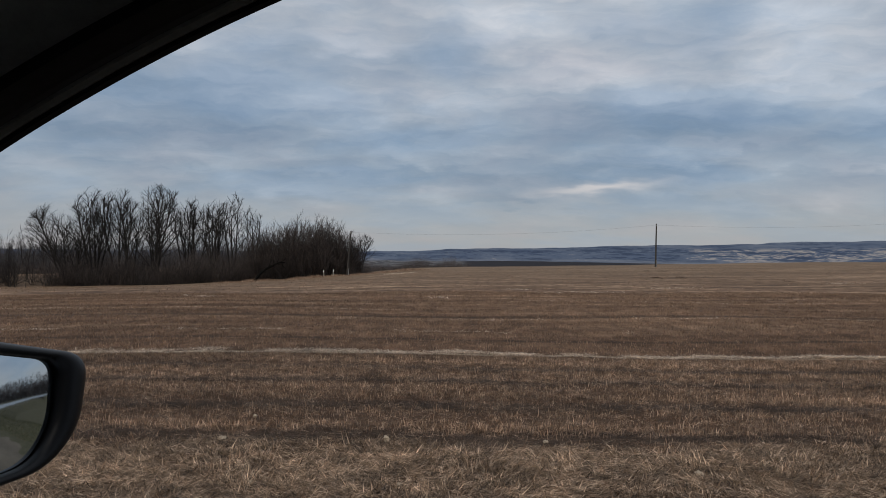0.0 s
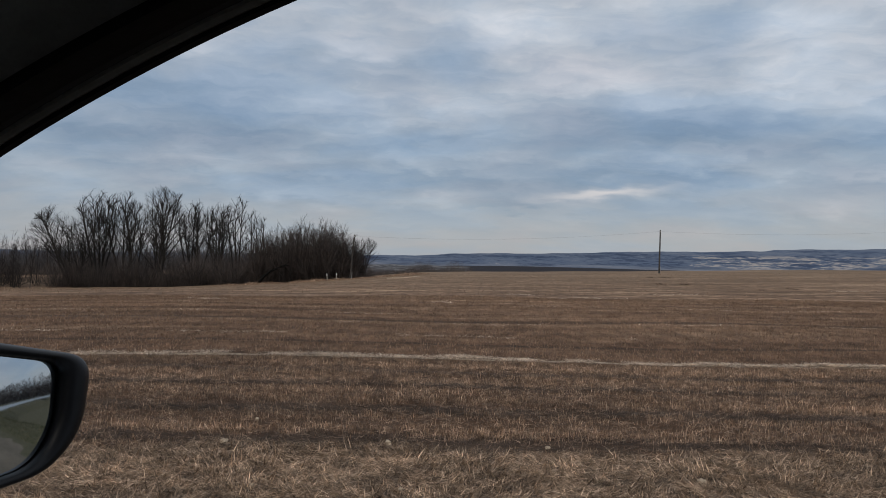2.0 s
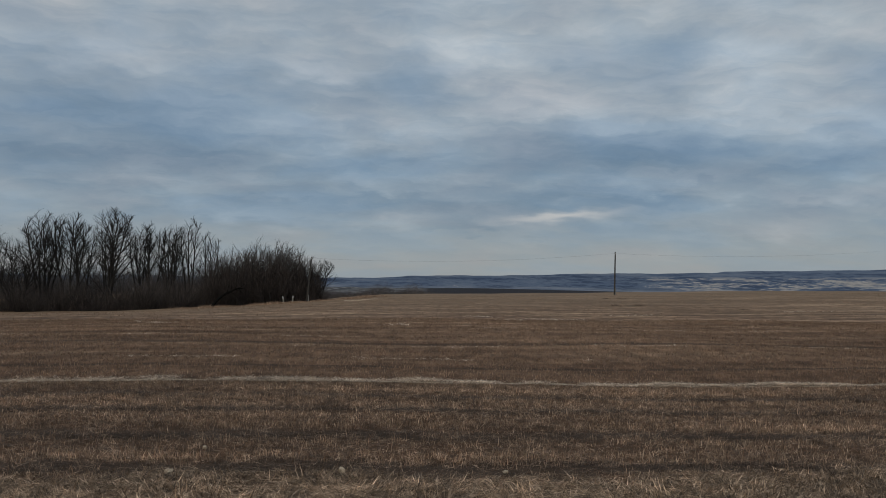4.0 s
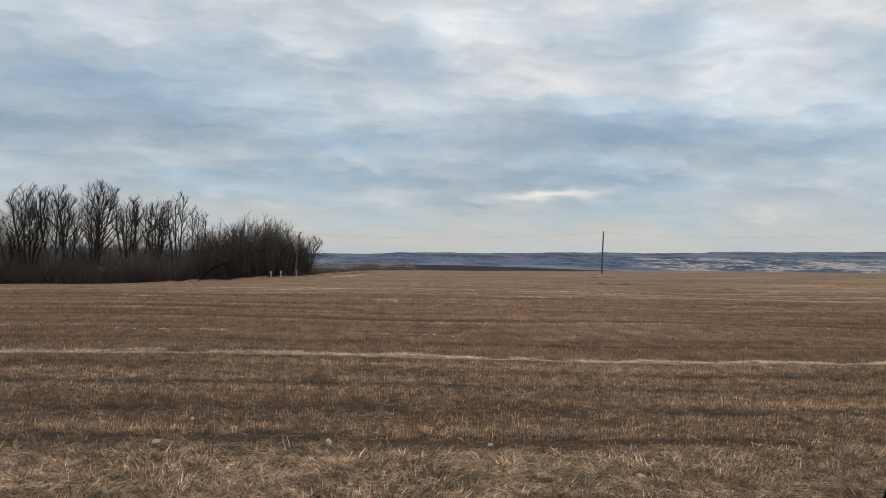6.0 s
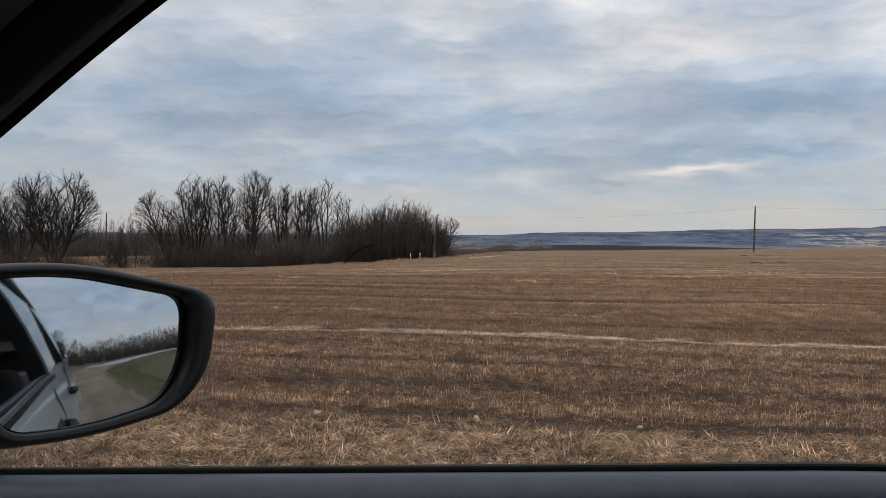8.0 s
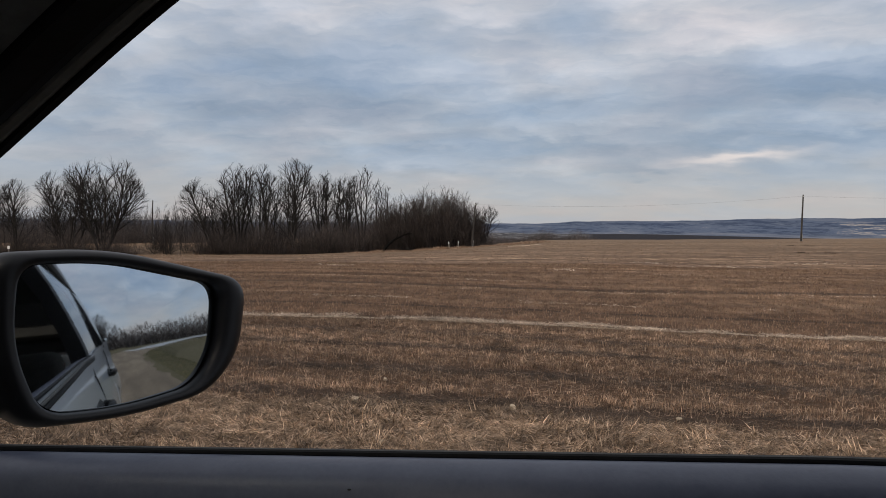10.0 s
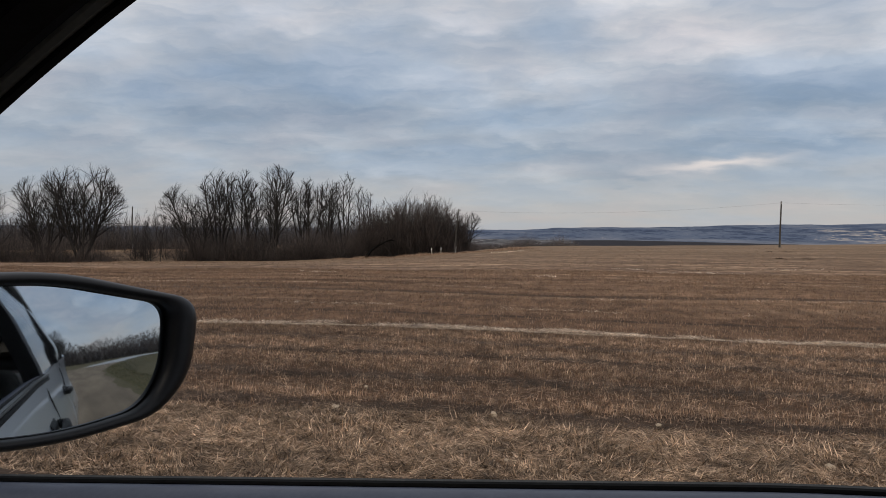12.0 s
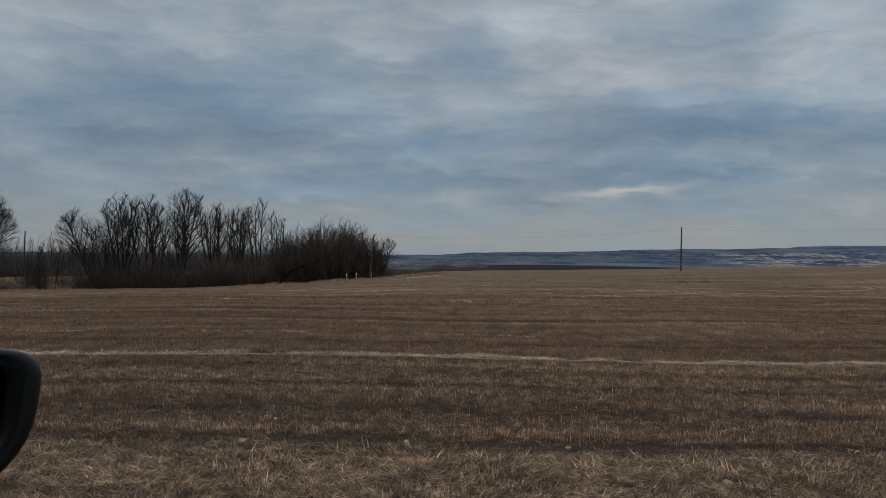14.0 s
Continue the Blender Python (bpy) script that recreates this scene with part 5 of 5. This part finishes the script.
        # side windows; the near front one is lowered into its door
        for x0, x1, shut in ((-0.52, 0.36, sign < 0), (0.44, 1.18, True), (1.24, 1.62, True)):
            if not shut:
                continue
            rr = []
            for t in np.linspace(0, 1, 8):
                za, yy = belt_z(x0) - 0.02, -0.455 - 0.150 * t ** 1.15
                z = za + (2.48 - za) * t
                xa = x0 + (0.42 * t if x0 < 0 else 0.04 * t)
                rr.append([mirrored((xa + (x1 + 0.04 * t - xa) * k / 6, yy, z), sign) for k in range(7)])
            g = part("side_window", loft_bm(rr, closed=False), M_GLASS, car, "closed tinted side window")
            g.visible_shadow = sign < 0
        # belt moulding
        pts = [mirrored((x, CAR_MID + side_y(x, belt_z(x)) - 0.012, belt_z(x) - 0.016), sign) for x in np.linspace(-0.60, 2.0, 27)]
        part("belt_moulding", loft_bm([[p + Vector((0, sign * 0.008, -0.014)), p + Vector((0, sign * 0.010, 0.006)), p + Vector((0, -sign * 0.012, 0.010)), p + Vector((0, -sign * 0.014, -0.012))] for p in pts]), M_MOULD, car, "satin grey belt moulding")
        # door joints and handles
        for x in (0.40, 1.16):
            rr = []
            for t in np.linspace(0, 1, 9):
                z = ROAD_Z + 0.33 + (belt_z(x) - ROAD_Z - 0.36) * t
                yy = CAR_MID + sign * (side_y(x, z) + 0.0015)
                rr.append([(x - 0.004, yy, z), (x + 0.004, yy, z), (x + 0.004, yy - sign * 0.004, z), (x - 0.004, yy - sign * 0.004, z)])
            part("door_joint", loft_bm(rr), M_SEAL, car)
        for x in (0.22, 1.00):
            z = belt_z(x) - 0.13
            yy = CAR_MID + sign * side_y(x, z)
            h = part("door_handle", tube_bm([(x - 0.10, yy, z), (x - 0.085, yy + sign * 0.022, z), (x, yy + sign * 0.028, z + 0.003), (x + 0.085, yy + sign * 0.022, z), (x + 0.10, yy, z)], [0.010, 0.012, 0.013, 0.012, 0.010], 10), M_SEAL, car, "black door handle")
            part("handle_recess", tube_bm([(x - 0.05, yy - sign * 0.019, z), (x + 0.05, yy - sign * 0.019, z)], [0.024, 0.024], 12), M_SEAL, h)
        # sill guard
        part("sill_guard", box_bm(-0.85, 0.98, CAR_MID + sign * 0.845 - 0.02, CAR_MID + sign * 0.845 + 0.02, ROAD_Z + 0.20, ROAD_Z + 0.30, 0.015), M_BLACKTRIM, car)
        for wx in (-1.30, 1.42):
            build_wheel(car, wx, sign)
        part("tail_lamp", box_bm(2.16, 2.30, CAR_MID + sign * 0.69 - 0.06, CAR_MID + sign * 0.69 + 0.06, 1.82, 2.06, 0.03), M_LAMPRED, car, "red tail lamp")
        part("headlight", box_bm(-2.02, -1.84, CAR_MID + sign * 0.58 - 0.13, CAR_MID + sign * 0.58 + 0.13, 1.60, 1.74, 0.04), M_CLEARLAMP, car, "clear headlight")
    build_door_inside(car)
    build_wing_mirror(car, 1)


def build_wheel(car, wx, sign):
    cy, cz = CAR_MID + sign * 0.76, ROAD_Z + 0.335

    def turned(profile, n=28):
        return loft_bm([[(wx + r * math.cos(a), cy + sign * o, cz + r * math.sin(a)) for r, o in profile] for a in (2 * math.pi * i / n for i in range(n + 1))], closed=True, caps=False)

    wheel = part("wheel", turned([(0.225, -0.10), (0.30, -0.11), (0.325, -0.08), (0.325, 0.07), (0.30, 0.10), (0.225, 0.09)]), M_TYRE, car, "black rubber tyre")
    part("rim", turned([(0.03, 0.03), (0.21, 0.045), (0.228, 0.085), (0.228, -0.09), (0.20, -0.08), (0.03, 0.0)]), M_RIM, wheel, "pale alloy rim")
    part("wheel_arch", turned([(0.36, -0.22), (0.385, -0.22), (0.385, 0.085), (0.36, 0.085)]), M_BLACKTRIM, car, "black wheel arch liner")


def build_door_inside(car):
    # padded top of the door, from the window slot into the cabin
    rings = []
    for x in np.linspace(-0.72, 0.50, 41):
        z = belt_z(x)
        sect = [(-0.4500, -0.010), (-0.4505, 0.0012), (-0.455, 0.0024), (-0.461, 0.0020), (-0.468, -0.0003), (-0.474, -0.0045), (-0.479, -0.0110), (-0.483, -0.0200), (-0.486, -0.033), (-0.488, -0.050), (-0.490, -0.080), (-0.500, -0.20), (-0.545, -0.24), (-0.55, -0.60), (-0.47, -0.60), (-0.462, -0.05)]
        rings.append([(x, y, z + dz) for y, dz in sect])
    panel = part("door_panel", loft_bm(rings), M_SHELF, car, "slate grey plastic door top")
    # double sealing lip of the window slot
    for y, dz, r in ((-0.4485, 0.0020, 0.0026), (-0.440, -0.010, 0.0064)):
        part("slot_seal", tube_bm([(x, y, belt_z(x) + dz) for x in np.linspace(-0.62, 0.42, 30)], r, 8), M_SEAL, panel, "black rubber window slot seal")
    part("outer_lip", tube_bm([(x, -0.436, belt_z(x) - 0.0008) for x in np.linspace(-0.62, 0.42, 30)], 0.0025, 8), M_SLOTLIP, panel, "dull grey outer lip of the window slot")
    # small scuff on the door top
    bm = bmesh.new()
    bmesh.ops.create_icosphere(bm, subdivisions=2, radius=0.0013)
    for v in bm.verts:
        v.co.z *= 0.35
    scuff = part("scuff", bm, M_SEAL, panel, "small dark scuff")
    scuff.location = (-0.1545, -0.4790, belt_z(-0.1545) - 0.0105)


def build_wing_mirror(car, sign):
    """The near wing mirror: a thick black shell round a slightly domed glass."""
    centre = Vector((-0.406, -0.343, 2.178))
    n = Vector((0.868, MIRROR_TURN, MIRROR_TILT)).normalized()         # the way the glass faces
    v = (Vector((0, 0, 1)) - n * n.z).normalized()
    u = v.cross(n)                                              # outwards, away from the car
    if u.y < 0:
        u = -u

    def at(a, b, c):
        return centre + u * a + v * b + n * c

    glass = rounded(GLASS_OUTLINE, GLASS_ROUND, 8)
    shell = rounded(SHELL_OUTLINE, SHELL_ROUND, 8)
    m = len(glass)
    gc = sum(glass, Vector((0, 0))) / m

    def ring(outline, k, c, shift=(0, 0)):
        return [at(gc.x + (p.x - gc.x) * k + shift[0], gc.y + (p.y - gc.y) * k + shift[1], c) for p in outline]

    def between(f):
        return [g.lerp(s, f) for g, s in zip(glass, shell)]

    rim = ((0.12, -0.012), (0.12, 0.000), (0.16, 0.006), (0.28, 0.0095), (0.45, 0.0108), (0.62, 0.0100), (0.78, 0.0070), (0.90, 0.0025), (0.97, -0.0035), (1.0, -0.011), (1.0, -0.022))
    rings = [ring(between(f), 1.0, c) for f, c in rim]
    rings += [ring(shell, k, c) for k, c in ((0.99, -0.034), (0.965, -0.047), (0.92, -0.061), (0.85, -0.073), (0.74, -0.084), (0.58, -0.092), (0.36, -0.096), (0.15, -0.097))]
    wing = part("wing_mirror", loft_bm(rings), M_BLACKTRIM, car, "black plastic wing mirror shell")
    wing.data.set_sharp_from_angle(angle=radians(85))
    # domed glass
    bm = bmesh.new()
    rows = []
    for k in (0.0, 0.2, 0.4, 0.6, 0.8, 1.0):
        row = []
        for p in glass:
            q = gc + (p - gc) * (k * 1.012)
            row.append(at(q.x, q.y, 0.0 - (q - gc).length_squared / (2 * MIRROR_RADIUS)))
            if k == 0:
                break
        rows.append([bm.verts.new(q) for q in row])
    for i in range(m):
        bm.faces.new((rows[0][0], rows[1][i], rows[1][(i + 1) % m]))
    for a, b in zip(rows[1:], rows[2:]):
        for i in range(m):
            j = (i + 1) % m
            bm.faces.new((a[i], b[i], b[j], a[j]))
    bmesh.ops.recalc_face_normals(bm, faces=bm.faces[:])
    part("mirror_glass", bm, M_MIRROR, wing, "domed silvered mirror glass")
    # arm to the door's corner
    a, b = at(-0.085, -0.045, -0.045), Vector((-0.60, -0.455, 2.055))
    rr = []
    for t in np.linspace(0, 1, 8):
        p = a.lerp(b, t)
        h, d = 0.028 + 0.006 * t, 0.035
        rr.append([p + Vector((d * math.cos(q), 0, h * math.sin(q))) for q in (2 * math.pi * i / 12 for i in range(12))])
    part("mirror_arm", loft_bm(rr), M_BLACKTRIM, wing)
    bm = loft_bm([[(-0.66, y, 2.035), (-0.50, y, 2.062), (-0.50, y, 2.135), (-0.53, y, 2.128)] for y in (-0.445, -0.462)])
    part("corner_plate", bm, M_BLACKTRIM, car, "black triangular mirror base")


MIRROR_TURN, MIRROR_TILT, MIRROR_RADIUS = -0.446, 0.088, 1.1
GLASS_OUTLINE = [(-0.0833, 0.0450), (-0.0185, 0.0445), (0.0920, 0.0210), (0.0833, -0.0416), (0.0590, -0.0735), (-0.0093, -0.0800), (-0.0720, -0.0745), (-0.0907, -0.0185)]
GLASS_ROUND = [0.0204, 0.0278, 0.0204, 0.0278, 0.0278, 0.0370, 0.0222, 0.0370]
SHELL_OUTLINE = [(-0.1080, 0.0560), (-0.0139, 0.0590), (0.1315, 0.0228), (0.1166, -0.0509), (0.0786, -0.0850), (-0.0093, -0.0920), (-0.0920, -0.0840), (-0.1140, -0.0185)]
SHELL_ROUND = [0.0222, 0.0463, 0.0278, 0.0278, 0.0278, 0.0370, 0.0204, 0.0370]
build_car()
